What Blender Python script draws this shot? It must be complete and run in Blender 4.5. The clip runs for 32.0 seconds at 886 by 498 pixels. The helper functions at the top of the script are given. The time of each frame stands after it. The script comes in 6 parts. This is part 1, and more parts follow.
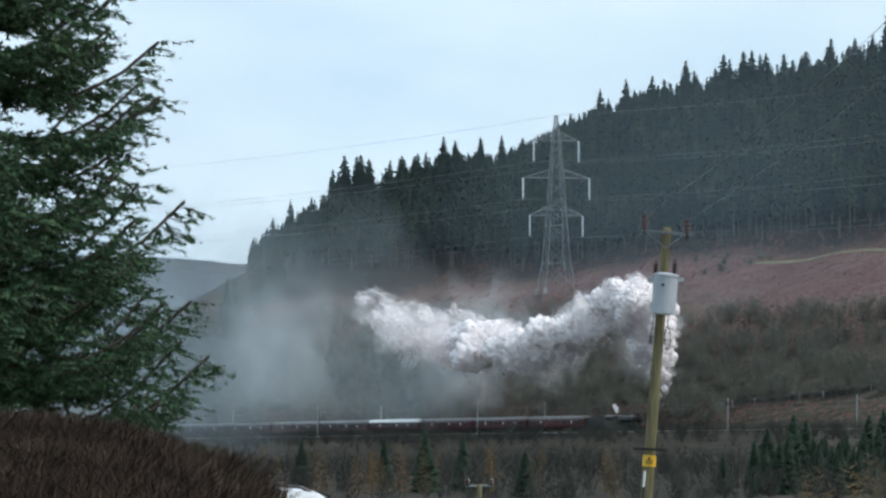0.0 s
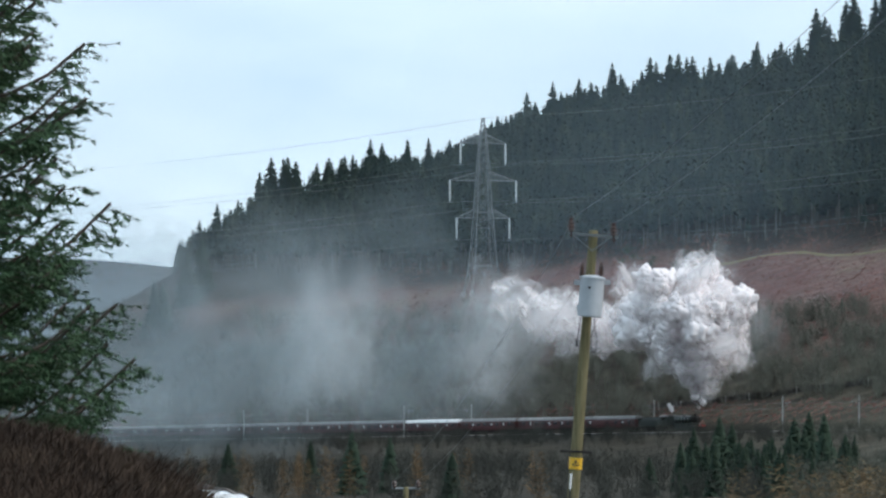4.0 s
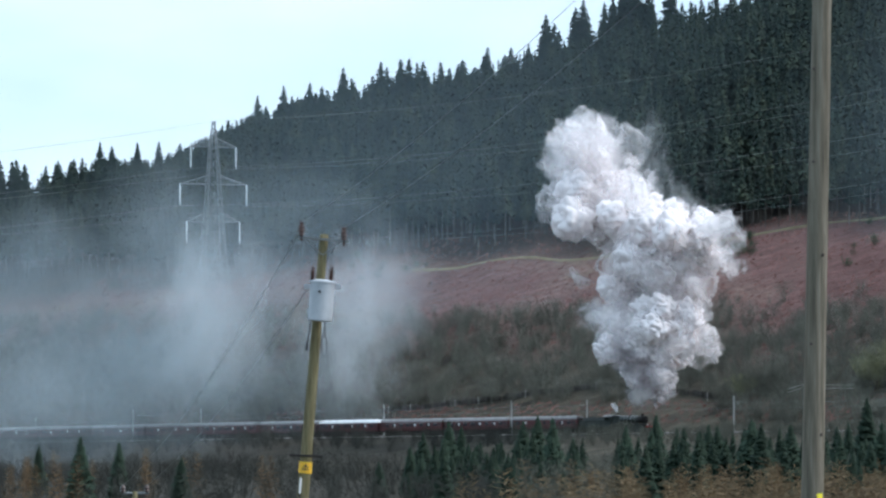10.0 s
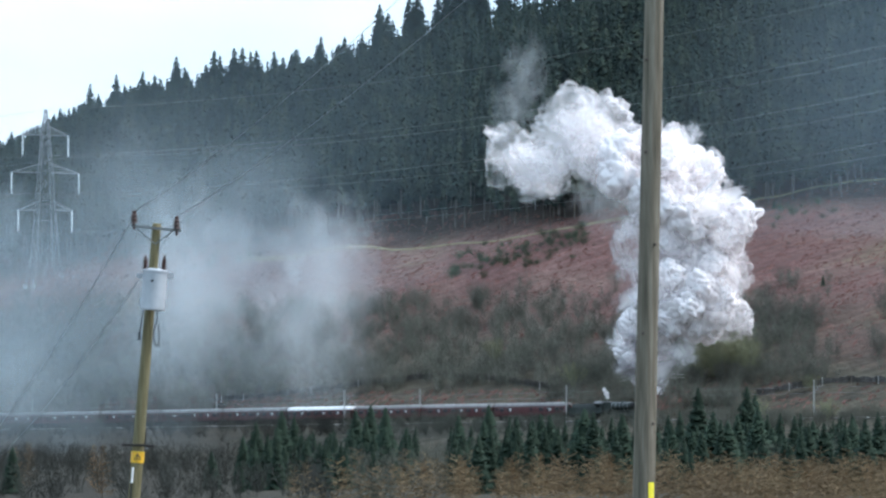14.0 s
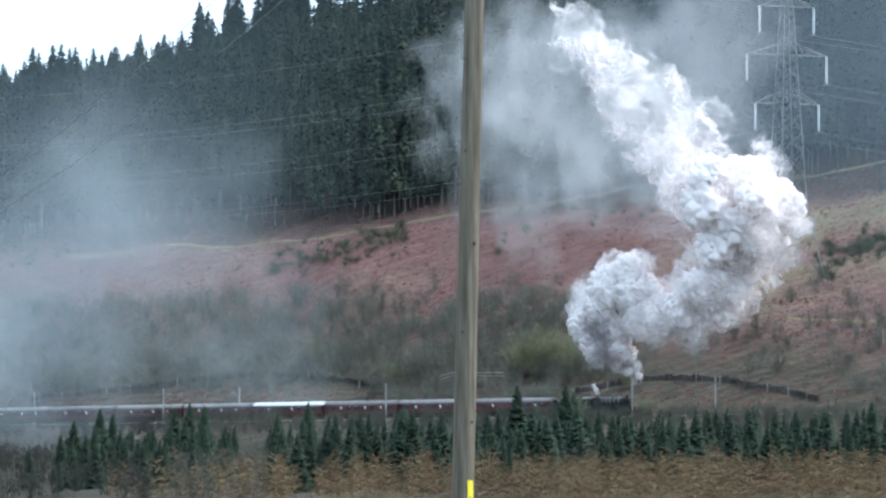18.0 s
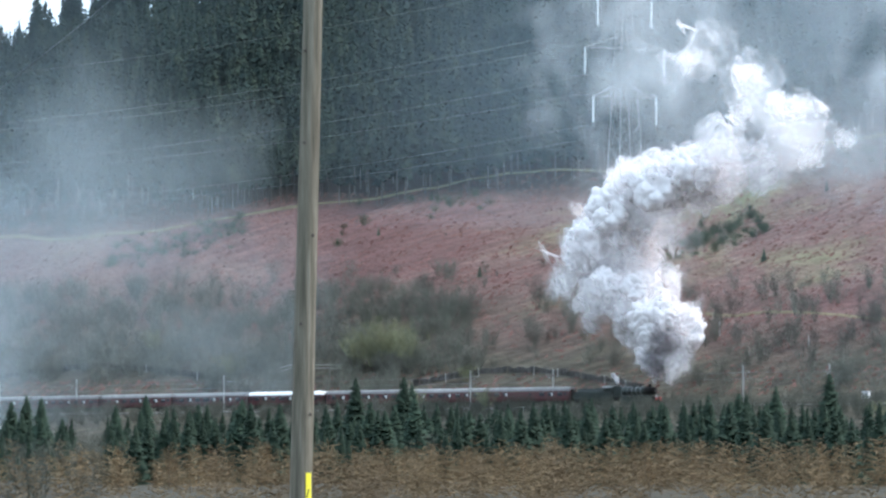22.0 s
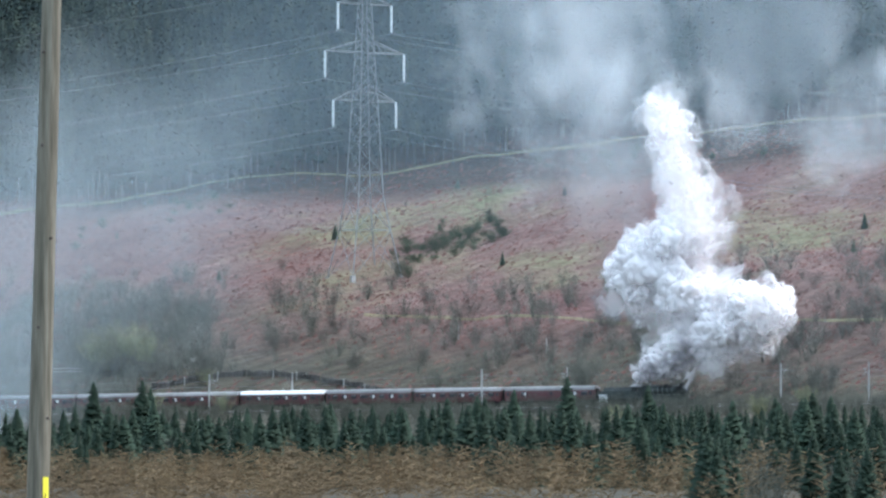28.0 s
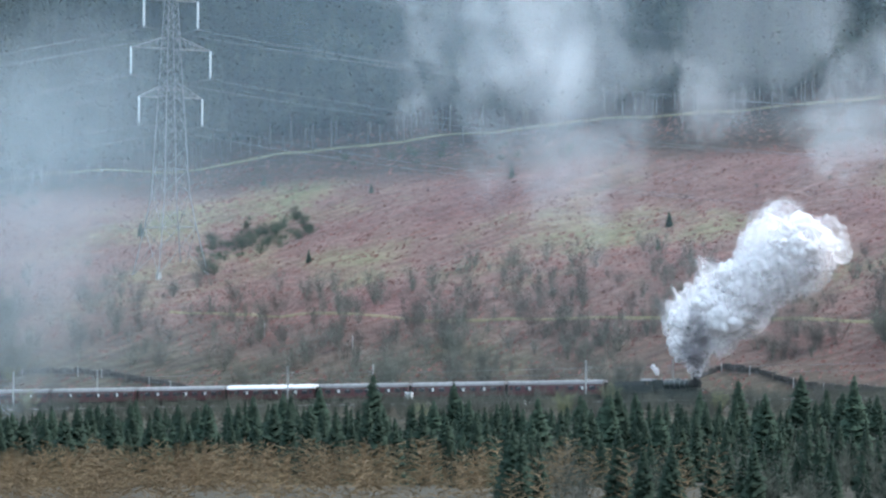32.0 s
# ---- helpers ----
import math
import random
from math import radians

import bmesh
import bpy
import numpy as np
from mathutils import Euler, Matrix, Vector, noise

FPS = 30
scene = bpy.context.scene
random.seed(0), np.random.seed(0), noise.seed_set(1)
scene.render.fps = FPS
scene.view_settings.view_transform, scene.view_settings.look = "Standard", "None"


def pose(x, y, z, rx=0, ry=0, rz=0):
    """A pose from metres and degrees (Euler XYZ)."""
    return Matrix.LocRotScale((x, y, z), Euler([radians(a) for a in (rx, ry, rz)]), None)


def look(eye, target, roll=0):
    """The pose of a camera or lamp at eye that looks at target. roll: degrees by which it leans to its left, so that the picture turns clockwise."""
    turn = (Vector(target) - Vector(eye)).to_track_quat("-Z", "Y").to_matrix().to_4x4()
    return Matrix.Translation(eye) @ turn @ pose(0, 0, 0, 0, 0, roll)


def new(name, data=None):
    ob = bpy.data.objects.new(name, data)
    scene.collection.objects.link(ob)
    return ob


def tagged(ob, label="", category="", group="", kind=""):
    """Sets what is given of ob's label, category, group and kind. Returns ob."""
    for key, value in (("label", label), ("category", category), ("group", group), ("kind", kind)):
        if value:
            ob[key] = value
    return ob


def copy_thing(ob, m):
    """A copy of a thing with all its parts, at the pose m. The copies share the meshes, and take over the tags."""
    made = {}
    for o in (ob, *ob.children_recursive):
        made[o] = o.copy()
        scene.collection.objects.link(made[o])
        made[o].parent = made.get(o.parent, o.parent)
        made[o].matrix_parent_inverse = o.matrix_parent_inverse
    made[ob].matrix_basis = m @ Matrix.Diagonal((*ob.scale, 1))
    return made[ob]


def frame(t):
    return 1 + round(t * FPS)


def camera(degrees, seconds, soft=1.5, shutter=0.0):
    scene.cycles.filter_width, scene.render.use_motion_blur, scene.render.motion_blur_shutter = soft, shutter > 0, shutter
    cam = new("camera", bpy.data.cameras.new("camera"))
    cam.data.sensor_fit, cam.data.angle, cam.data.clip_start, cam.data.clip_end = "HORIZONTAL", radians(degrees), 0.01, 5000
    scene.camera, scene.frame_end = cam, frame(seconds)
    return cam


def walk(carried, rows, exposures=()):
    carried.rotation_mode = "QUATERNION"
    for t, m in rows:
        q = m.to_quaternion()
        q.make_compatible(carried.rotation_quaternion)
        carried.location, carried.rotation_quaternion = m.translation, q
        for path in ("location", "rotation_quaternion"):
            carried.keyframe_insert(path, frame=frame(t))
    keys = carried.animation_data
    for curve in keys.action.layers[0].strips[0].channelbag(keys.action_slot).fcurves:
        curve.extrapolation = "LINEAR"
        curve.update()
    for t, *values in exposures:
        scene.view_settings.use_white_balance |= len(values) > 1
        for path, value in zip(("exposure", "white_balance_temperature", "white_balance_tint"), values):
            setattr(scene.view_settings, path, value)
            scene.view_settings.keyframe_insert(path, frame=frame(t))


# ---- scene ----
# The camera stands still on a bank above the valley and pans after the train.
cam = camera(15.0, 32.0, soft=2.5)
PAN = ("0,0.000,2.150;0.5,0.147,2.164;1,0.296,2.149;1.5,0.429,2.149;2,0.560,2.163;2.5,0.708,2.177;3,0.899,2.177;"
       "3.5,1.091,2.192;5.5,1.919,2.192;6,2.341,2.204;6.5,2.758,2.214;7,3.188,2.214;7.5,3.653,2.202;8,4.135,2.232;"
       "8.5,4.563,2.238;9,5.029,2.246;9.5,5.471,2.261;10,5.840,2.264;10.5,6.250,2.249;11,6.588,2.220;11.5,6.852,2.150;"
       "12,7.277,2.073;12.5,7.526,2.092;13,7.833,2.051;13.5,8.199,2.037;14,8.680,2.082;14.5,9.092,2.122;16.5,10.573,2.004;"
       "17,10.970,2.040;17.5,11.338,2.037;18,11.750,2.053;18.5,12.029,2.039;19,12.411,2.026;19.5,12.675,1.983;20,12.983,1.970;"
       "20.5,13.309,1.980;21,13.663,1.951;21.5,14.015,1.937;22,14.500,1.922;22.5,14.882,1.922;23,15.218,1.921;"
       "23.5,15.528,1.980;24,15.941,1.979;24.5,16.285,1.949;26.5,17.753,1.919;27,18.179,1.948;27.5,18.545,1.962;"
       "28,18.936,1.983;28.5,19.317,1.980;29,19.717,1.981;29.5,19.983,1.982;30,20.352,1.952;30.5,20.852,1.910;31,21.397,1.909;"
       "31.5,21.794,1.915;32,22.235,1.938")
rows = [tuple(float(v) for v in r.split(",")) for r in PAN.split(";")]
walk(cam, [(t, pose(0, 0, 0, 90 + p, 0, -a)) for t, a, p in rows],
     exposures=[(0, -0.2, 6150, 10), (3, -0.17, 6150, 10), (6, -0.1, 6120, 11), (10, 0.08, 5850, 11), (13, 0.28, 5800, 11), (19, 0.62, 5900, 12), (25, 0.74, 5860, 12), (32, 0.78, 5810, 12)])

# ---- daylight: a bright overcast sky with a weak, wide sun high on the right ----
scene.cycles.transparent_max_bounces = 96
world = bpy.data.worlds.new("overcast_sky")
scene.world = world
world.use_nodes = True


def sky_nodes():
    nt = world.node_tree
    bg = nt.nodes["Background"]
    sky = nt.nodes.new("ShaderNodeTexSky")
    sky.sky_type, sky.sun_disc = "NISHITA", False
    sky.sun_elevation, sky.sun_rotation = radians(48), radians(105)
    sky.air_density, sky.dust_density, sky.ozone_density = 1.0, 4.0, 1.5
    coord = nt.nodes.new("ShaderNodeTexCoord")
    cloud = nt.nodes.new("ShaderNodeTexNoise")
    cloud.inputs["Scale"].default_value, cloud.inputs["Detail"].default_value = 5.0, 5.0
    stretch = nt.nodes.new("ShaderNodeMapping")
    stretch.inputs["Scale"].default_value = (1.0, 1.0, 3.0)
    nt.links.new(coord.outputs["Generated"], stretch.inputs["Vector"])
    nt.links.new(stretch.outputs["Vector"], cloud.inputs["Vector"])
    ramp = nt.nodes.new("ShaderNodeValToRGB")
    ramp.color_ramp.elements[0].position, ramp.color_ramp.elements[0].color = 0.3, (7.6, 9.9, 11.6, 1)
    ramp.color_ramp.elements[1].position, ramp.color_ramp.elements[1].color = 0.62, (10.6, 12.6, 13.6, 1)
    nt.links.new(cloud.outputs["Fac"], ramp.inputs["Fac"])
    mix = nt.nodes.new("ShaderNodeMix")
    mix.data_type = "RGBA"
    mix.inputs["Factor"].default_value = 0.86
    nt.links.new(sky.outputs["Color"], mix.inputs["A"])
    nt.links.new(ramp.outputs["Color"], mix.inputs["B"])
    nt.links.new(mix.outputs["Result"], bg.inputs["Color"])
    bg.inputs["Strength"].default_value = 0.1


sky_nodes()
sun_data = bpy.data.lights.new("sun", "SUN")
sun_data.energy, sun_data.angle, sun_data.color = 2.7, radians(14), (1.0, 0.91, 0.82)
sun = new("sun", sun_data)
sun.matrix_world = look((0, 0, 300), (-0.65 * 300, 0.17 * 300, 300 - 0.74 * 300))


# ---- materials ----
def material(name, ramp, scale=1.0, detail=6.0, rough=0.9, bump=0.0, bump_scale=8.0, metal=0.0, stretch=(1, 1, 1), vary=0.0,
             island=False, alpha=None, translucent=0.0):
    """A noise-coloured surface: ramp is a list of (position, colour); vary mixes in each object's own brightness."""
    m = bpy.data.materials.new(name)
    m.use_nodes = True
    nt = m.node_tree
    node = nt.nodes.new
    bsdf = nt.nodes["Principled BSDF"]
    coord = node("ShaderNodeTexCoord")
    mapping = node("ShaderNodeMapping")
    mapping.inputs["Scale"].default_value = stretch
    nt.links.new(coord.outputs["Object"], mapping.inputs["Vector"])
    tex = node("ShaderNodeTexNoise")
    tex.inputs["Scale"].default_value, tex.inputs["Detail"].default_value = scale, detail
    tex.inputs["Roughness"].default_value = 0.62
    nt.links.new(mapping.outputs["Vector"], tex.inputs["Vector"])
    cr = node("ShaderNodeValToRGB")
    while len(cr.color_ramp.elements) < len(ramp):
        cr.color_ramp.elements.new(0.5)
    for e, (p, c) in zip(cr.color_ramp.elements, ramp):
        e.position, e.color = p, (*c, 1)
    nt.links.new(tex.outputs["Fac"], cr.inputs["Fac"])
    out = cr.outputs["Color"]
    if vary:
        hsv = node("ShaderNodeHueSaturation")
        rng = node("ShaderNodeMapRange")
        rng.inputs["To Min"].default_value, rng.inputs["To Max"].default_value = 1 - vary, 1 + vary
        if island:
            nt.links.new(node("ShaderNodeNewGeometry").outputs["Random Per Island"], rng.inputs["Value"])
        else:
            nt.links.new(node("ShaderNodeObjectInfo").outputs["Random"], rng.inputs["Value"])
        nt.links.new(rng.outputs["Result"], hsv.inputs["Value"])
        nt.links.new(out, hsv.inputs["Color"])
        out = hsv.outputs["Color"]
    nt.links.new(out, bsdf.inputs["Base Color"])
    bsdf.inputs["Roughness"].default_value, bsdf.inputs["Metallic"].default_value = rough, metal
    bsdf.inputs["Specular IOR Level"].default_value = 0.5 if rough < 0.7 else 0.15
    if bump:
        tex2 = node("ShaderNodeTexNoise")
        tex2.inputs["Scale"].default_value, tex2.inputs["Detail"].default_value = bump_scale, 4
        nt.links.new(mapping.outputs["Vector"], tex2.inputs["Vector"])
        b = node("ShaderNodeBump")
        b.inputs["Strength"].default_value, b.inputs["Distance"].default_value = bump, 0.5 / bump_scale
        nt.links.new(tex2.outputs["Fac"], b.inputs["Height"])
        nt.links.new(b.outputs["Normal"], bsdf.inputs["Normal"])
    return m


def steam_body(name, colour):
    """Thick steam: a third of the light goes in through its skin and comes out elsewhere."""
    m = bpy.data.materials.new(name)
    m.use_nodes = True
    nt = m.node_tree
    nt.nodes.remove(nt.nodes["Principled BSDF"])
    diffuse, back, both = nt.nodes.new("ShaderNodeBsdfDiffuse"), nt.nodes.new("ShaderNodeBsdfTranslucent"), nt.nodes.new("ShaderNodeMixShader")
    diffuse.inputs["Color"].default_value = back.inputs["Color"].default_value = (*colour, 1)
    both.inputs["Fac"].default_value = 0.35
    nt.links.new(diffuse.outputs["BSDF"], both.inputs[1])
    nt.links.new(back.outputs["BSDF"], both.inputs[2])
    nt.links.new(both.outputs["Shader"], nt.nodes["Material Output"].inputs["Surface"])
    return m


def vapour(name, colour, dense, scale, ragged, glow_through=0.5, shell=False):
    """Smoke: lit on both sides. Soft smoke thins out towards 1 m from its own middle, and in its own noise."""
    m = bpy.data.materials.new(name)
    m.use_nodes = True
    nt = m.node_tree
    node = nt.nodes.new
    nt.nodes.remove(nt.nodes["Principled BSDF"])
    diffuse, back, both, clear, mix = (node("ShaderNodeBsdfDiffuse"), node("ShaderNodeBsdfTranslucent"), node("ShaderNodeMixShader"),
                                       node("ShaderNodeBsdfTransparent"), node("ShaderNodeMixShader"))
    diffuse.inputs["Color"].default_value = back.inputs["Color"].default_value = (*colour, 1)
    both.inputs["Fac"].default_value = glow_through
    nt.links.new(diffuse.outputs["BSDF"], both.inputs[1])
    nt.links.new(back.outputs["BSDF"], both.inputs[2])
    coord, tex, rng = node("ShaderNodeTexCoord"), node("ShaderNodeTexNoise"), node("ShaderNodeMapRange")
    tex.inputs["Scale"].default_value, tex.inputs["Detail"].default_value, tex.inputs["Roughness"].default_value = scale, 7.0, 0.6
    tex.inputs["Distortion"].default_value = 0.6
    own = node("ShaderNodeObjectInfo")
    shift = node("ShaderNodeVectorMath")
    shift.operation = "MULTIPLY_ADD"
    nt.links.new(own.outputs["Random"], shift.inputs[0])
    shift.inputs[1].default_value = (37, 53, 71)
    nt.links.new(coord.outputs["Object"], shift.inputs[2])
    nt.links.new(shift.outputs["Vector"], tex.inputs["Vector"])
    if shell:
        tex.inputs["Detail"].default_value = 2.8
        # a billow's skin: torn open by the noise alone
        rng.inputs["From Min"].default_value, rng.inputs["From Max"].default_value = 0.38, 0.72
        rng.inputs["To Max"].default_value = dense
        nt.links.new(tex.outputs["Fac"], rng.inputs["Value"])
        nt.links.new(rng.outputs["Result"], mix.inputs["Fac"])
        nt.links.new(clear.outputs["BSDF"], mix.inputs[1])
        nt.links.new(both.outputs["Shader"], mix.inputs[2])
        nt.links.new(mix.outputs["Shader"], nt.nodes["Material Output"].inputs["Surface"])
        return m
    length, fade = node("ShaderNodeVectorMath"), node("ShaderNodeMapRange")
    length.operation = "LENGTH"
    nt.links.new(coord.outputs["Object"], length.inputs[0])
    fade.interpolation_type = "SMOOTHSTEP"
    fade.inputs["From Min"].default_value, fade.inputs["From Max"].default_value = 1.0, 0.1
    nt.links.new(length.outputs["Value"], fade.inputs["Value"])
    # the noise eats more of the rim than of the middle
    rim = node("ShaderNodeMath")
    rim.operation = "MULTIPLY_ADD"
    nt.links.new(tex.outputs["Fac"], rim.inputs[0])
    rim.inputs[1].default_value = ragged
    nt.links.new(fade.outputs["Result"], rim.inputs[2])
    rng.inputs["From Min"].default_value, rng.inputs["From Max"].default_value = 0.5 * ragged + 0.05, 0.5 * ragged + 0.95
    rng.inputs["To Min"].default_value, rng.inputs["To Max"].default_value = 0.0, dense
    nt.links.new(rim.outputs["Value"], rng.inputs["Value"])
    inside = node("ShaderNodeMath")
    inside.operation = "MULTIPLY"
    nt.links.new(rng.outputs["Result"], inside.inputs[0])
    edge = node("ShaderNodeMapRange")
    edge.inputs["From Min"].default_value, edge.inputs["From Max"].default_value = 1.0, 0.75
    nt.links.new(length.outputs["Value"], edge.inputs["Value"])
    nt.links.new(edge.outputs["Result"], inside.inputs[1])
    nt.links.new(inside.outputs["Value"], mix.inputs["Fac"])
    nt.links.new(clear.outputs["BSDF"], mix.inputs[1])
    nt.links.new(both.outputs["Shader"], mix.inputs[2])
    nt.links.new(mix.outputs["Shader"], nt.nodes["Material Output"].inputs["Surface"])
    return m


NEEDLE = material("spruce_needles", [(0.3, (0.018, 0.032, 0.022)), (0.6, (0.028, 0.046, 0.03)), (0.8, (0.042, 0.064, 0.038))], 0.5, vary=0.22)
FOREST = material("plantation_needles", [(0.3, (0.011, 0.021, 0.020)), (0.5, (0.018, 0.031, 0.025)), (0.7, (0.040, 0.055, 0.037))], 0.11, 3, vary=0.16, island=True)
EDGE_TRUNK = material("grey_plantation_trunks", [(0.3, (0.075, 0.068, 0.062)), (0.7, (0.17, 0.155, 0.14))], 0.3, vary=0.2, island=True)
NEAR_NEEDLE = material("near_spruce_needles", [(0.3, (0.034, 0.066, 0.036)), (0.6, (0.066, 0.12, 0.06)), (0.8, (0.115, 0.18, 0.09))], 3.0, vary=0.35, island=True, rough=0.85)
BARK = material("spruce_bark", [(0.3, (0.05, 0.042, 0.036)), (0.7, (0.12, 0.1, 0.085))], 2.0, bump=0.4)
LARCH = material("larch_twigs", [(0.3, (0.112, 0.072, 0.04)), (0.55, (0.184, 0.12, 0.06)), (0.8, (0.232, 0.16, 0.08))], 0.6, vary=0.25)
TWIG = material("bare_twigs", [(0.3, (0.08, 0.08, 0.07)), (0.6, (0.118, 0.115, 0.1)), (0.8, (0.16, 0.154, 0.13))], 0.5, vary=0.25)
GORSE = material("dark_gorse", [(0.3, (0.045, 0.066, 0.045)), (0.6, (0.075, 0.1, 0.062)), (0.8, (0.11, 0.135, 0.08))], 0.6, vary=0.3)
TWIG_STUFF = material("scrub_twigs", [(0.3, (0.07, 0.074, 0.06)), (0.6, (0.105, 0.108, 0.088)), (0.8, (0.145, 0.146, 0.114))], 0.05, vary=0.2, island=True)
SLOPE_TWIG = material("slope_twigs", [(0.3, (0.095, 0.102, 0.086)), (0.6, (0.145, 0.15, 0.126)), (0.8, (0.195, 0.195, 0.16))], 0.05, vary=0.2, island=True)
DARK_TWIG = material("darker_scrub_twigs", [(0.3, (0.034, 0.036, 0.032)), (0.6, (0.056, 0.058, 0.05)), (0.8, (0.085, 0.084, 0.07))], 0.05, vary=0.2, island=True)
LARCH_STUFF = material("thicket_twigs", [(0.3, (0.11, 0.08, 0.05)), (0.55, (0.18, 0.13, 0.075)), (0.8, (0.23, 0.175, 0.1))], 0.06, vary=0.25, island=True)
GREEN_TWIG = material("budding_twigs", [(0.3, (0.15, 0.158, 0.095)), (0.7, (0.25, 0.255, 0.15))], 0.5, vary=0.25)
HEATHER = material("dry_heather", [(0.3, (0.027, 0.019, 0.015)), (0.55, (0.055, 0.038, 0.028)), (0.8, (0.1, 0.074, 0.05))], 1.5, vary=0.45, island=True)
BRACKEN = material("dead_bracken", [(0.3, (0.118, 0.060, 0.054)), (0.6, (0.172, 0.092, 0.08)), (0.8, (0.212, 0.138, 0.1))], 0.05, vary=0.22, island=True)
POLE_WOOD = material("weathered_pole_wood", [(0.25, (0.07, 0.06, 0.043)), (0.5, (0.165, 0.147, 0.112)), (0.75, (0.28, 0.255, 0.2))], 3.0, 10, 0.85, 0.6, 14, stretch=(6, 6, 0.35))
GREEN_POLE = material("algae_pole_wood", [(0.25, (0.07, 0.06, 0.03)), (0.5, (0.17, 0.15, 0.08)), (0.75, (0.25, 0.22, 0.13))], 3.0, 10, 0.85, 0.6, 14, stretch=(6, 6, 0.35))
GALV = material("galvanised_steel", [(0.3, (0.16, 0.175, 0.18)), (0.7, (0.25, 0.265, 0.27))], 2.0, rough=0.55, metal=0.35)
GREY_PAINT = material("grey_tank_paint", [(0.3, (0.36, 0.39, 0.42)), (0.7, (0.46, 0.49, 0.52))], 4.0, rough=0.45, bump=0.05)
INSULATOR = material("brown_porcelain", [(0.3, (0.035, 0.018, 0.014)), (0.7, (0.06, 0.03, 0.022))], 4.0, rough=0.25)
GLASS_DISC = material("pale_glass_insulator", [(0.3, (0.5, 0.56, 0.57)), (0.7, (0.68, 0.73, 0.74))], 4.0, rough=0.35)
WIRE = material("weathered_conductor", [(0.3, (0.13, 0.14, 0.145)), (0.7, (0.2, 0.21, 0.215))], 0.5, rough=0.6)
YELLOW = material("yellow_sign_enamel", [(0.3, (0.75, 0.42, 0.02)), (0.7, (0.85, 0.5, 0.03))], 5.0, rough=0.45)
LEMON = material("yellow_tape", [(0.3, (0.78, 0.68, 0.03)), (0.7, (0.86, 0.76, 0.05))], 5.0, rough=0.45)
BLACK = material("black_paint", [(0.3, (0.012, 0.012, 0.013)), (0.7, (0.026, 0.026, 0.028))], 3.0, rough=0.45)
WHITE = material("white_paint", [(0.3, (0.72, 0.73, 0.73)), (0.7, (0.82, 0.82, 0.82))], 2.0, rough=0.4)
CAR_WHITE = material("white_car_paint", [(0.3, (0.78, 0.79, 0.8)), (0.7, (0.84, 0.84, 0.85))], 1.0, rough=0.2)
MAROON = material("maroon_coach_paint", [(0.3, (0.05, 0.012, 0.014)), (0.7, (0.085, 0.02, 0.022))], 1.5, rough=0.35, vary=0.12)
ROOF_GREY = material("grey_coach_roof", [(0.3, (0.13, 0.13, 0.13)), (0.7, (0.22, 0.215, 0.215))], 0.8, rough=0.55, vary=0.2)
ROOF_WHITE = material("white_coach_roof", [(0.3, (0.74, 0.74, 0.73)), (0.7, (0.84, 0.84, 0.83))], 0.8, rough=0.5)
LOCO_GREEN = material("dark_green_engine_paint", [(0.3, (0.014, 0.02, 0.018)), (0.7, (0.024, 0.034, 0.03))], 2.0, rough=0.3)
STEEL = material("bright_steel", [(0.3, (0.3, 0.3, 0.31)), (0.7, (0.48, 0.48, 0.48))], 3.0, rough=0.35, metal=0.8)
SOOT = material("sooty_iron", [(0.3, (0.014, 0.013, 0.013)), (0.7, (0.035, 0.033, 0.031))], 2.0, rough=0.7)
BUFFER_RED = material("red_buffer_beam", [(0.3, (0.3, 0.02, 0.02)), (0.7, (0.4, 0.04, 0.03))], 2.0, rough=0.5)
WINDOW = material("dark_window_glass", [(0.3, (0.03, 0.035, 0.04)), (0.7, (0.06, 0.065, 0.07))], 2.0, rough=0.12)
BLIND = material("pale_window_blind", [(0.3, (0.5, 0.5, 0.48)), (0.7, (0.66, 0.65, 0.62))], 2.0, rough=0.6)
STONE = material("dark_dry_stone", [(0.3, (0.045, 0.042, 0.04)), (0.6, (0.1, 0.095, 0.088)), (0.8, (0.17, 0.165, 0.15))], 1.0, rough=0.95, vary=0.35)
BALLAST = material("track_ballast", [(0.3, (0.05, 0.045, 0.043)), (0.7, (0.11, 0.1, 0.093))], 3.0, bump=0.8, bump_scale=9)
RAIL = material("rusty_rail_steel", [(0.3, (0.13, 0.1, 0.085)), (0.7, (0.26, 0.23, 0.21))], 1.0, rough=0.5, metal=0.5)
CONCRETE = material("grey_concrete", [(0.3, (0.288, 0.288, 0.28)), (0.7, (0.416, 0.416, 0.4))], 1.0, bump=0.2)
TRACKWAY = material("pale_forest_track", [(0.3, (0.13, 0.118, 0.07)), (0.6, (0.185, 0.168, 0.1)), (0.8, (0.235, 0.212, 0.145))], 0.2, bump=0.4, bump_scale=2)
SMOKE_CORE = steam_body("dense_steam", (0.995, 0.955, 0.955))
SMOKE_VEIL = vapour("billowing_steam", (0.995, 0.96, 0.96), 0.5, 0.65, 1.6, 0.5, shell=True)
SMOKE_THIN = vapour("thinner_steam", (0.995, 0.97, 0.97), 0.3, 1.1, 1.6, 0.5, shell=True)
SMOKE_EDGE = vapour("ragged_steam", (0.985, 0.955, 0.955), 0.5, 2.0, 2.6)
SMOKE_DARK = vapour("sooty_steam", (0.36, 0.33, 0.345), 0.4, 2.2, 2.0)
SMOKE_WISP = vapour("thinning_steam", (0.9, 0.93, 0.945), 0.13, 1.6, 4.6)
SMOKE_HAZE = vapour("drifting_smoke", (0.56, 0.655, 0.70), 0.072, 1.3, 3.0)
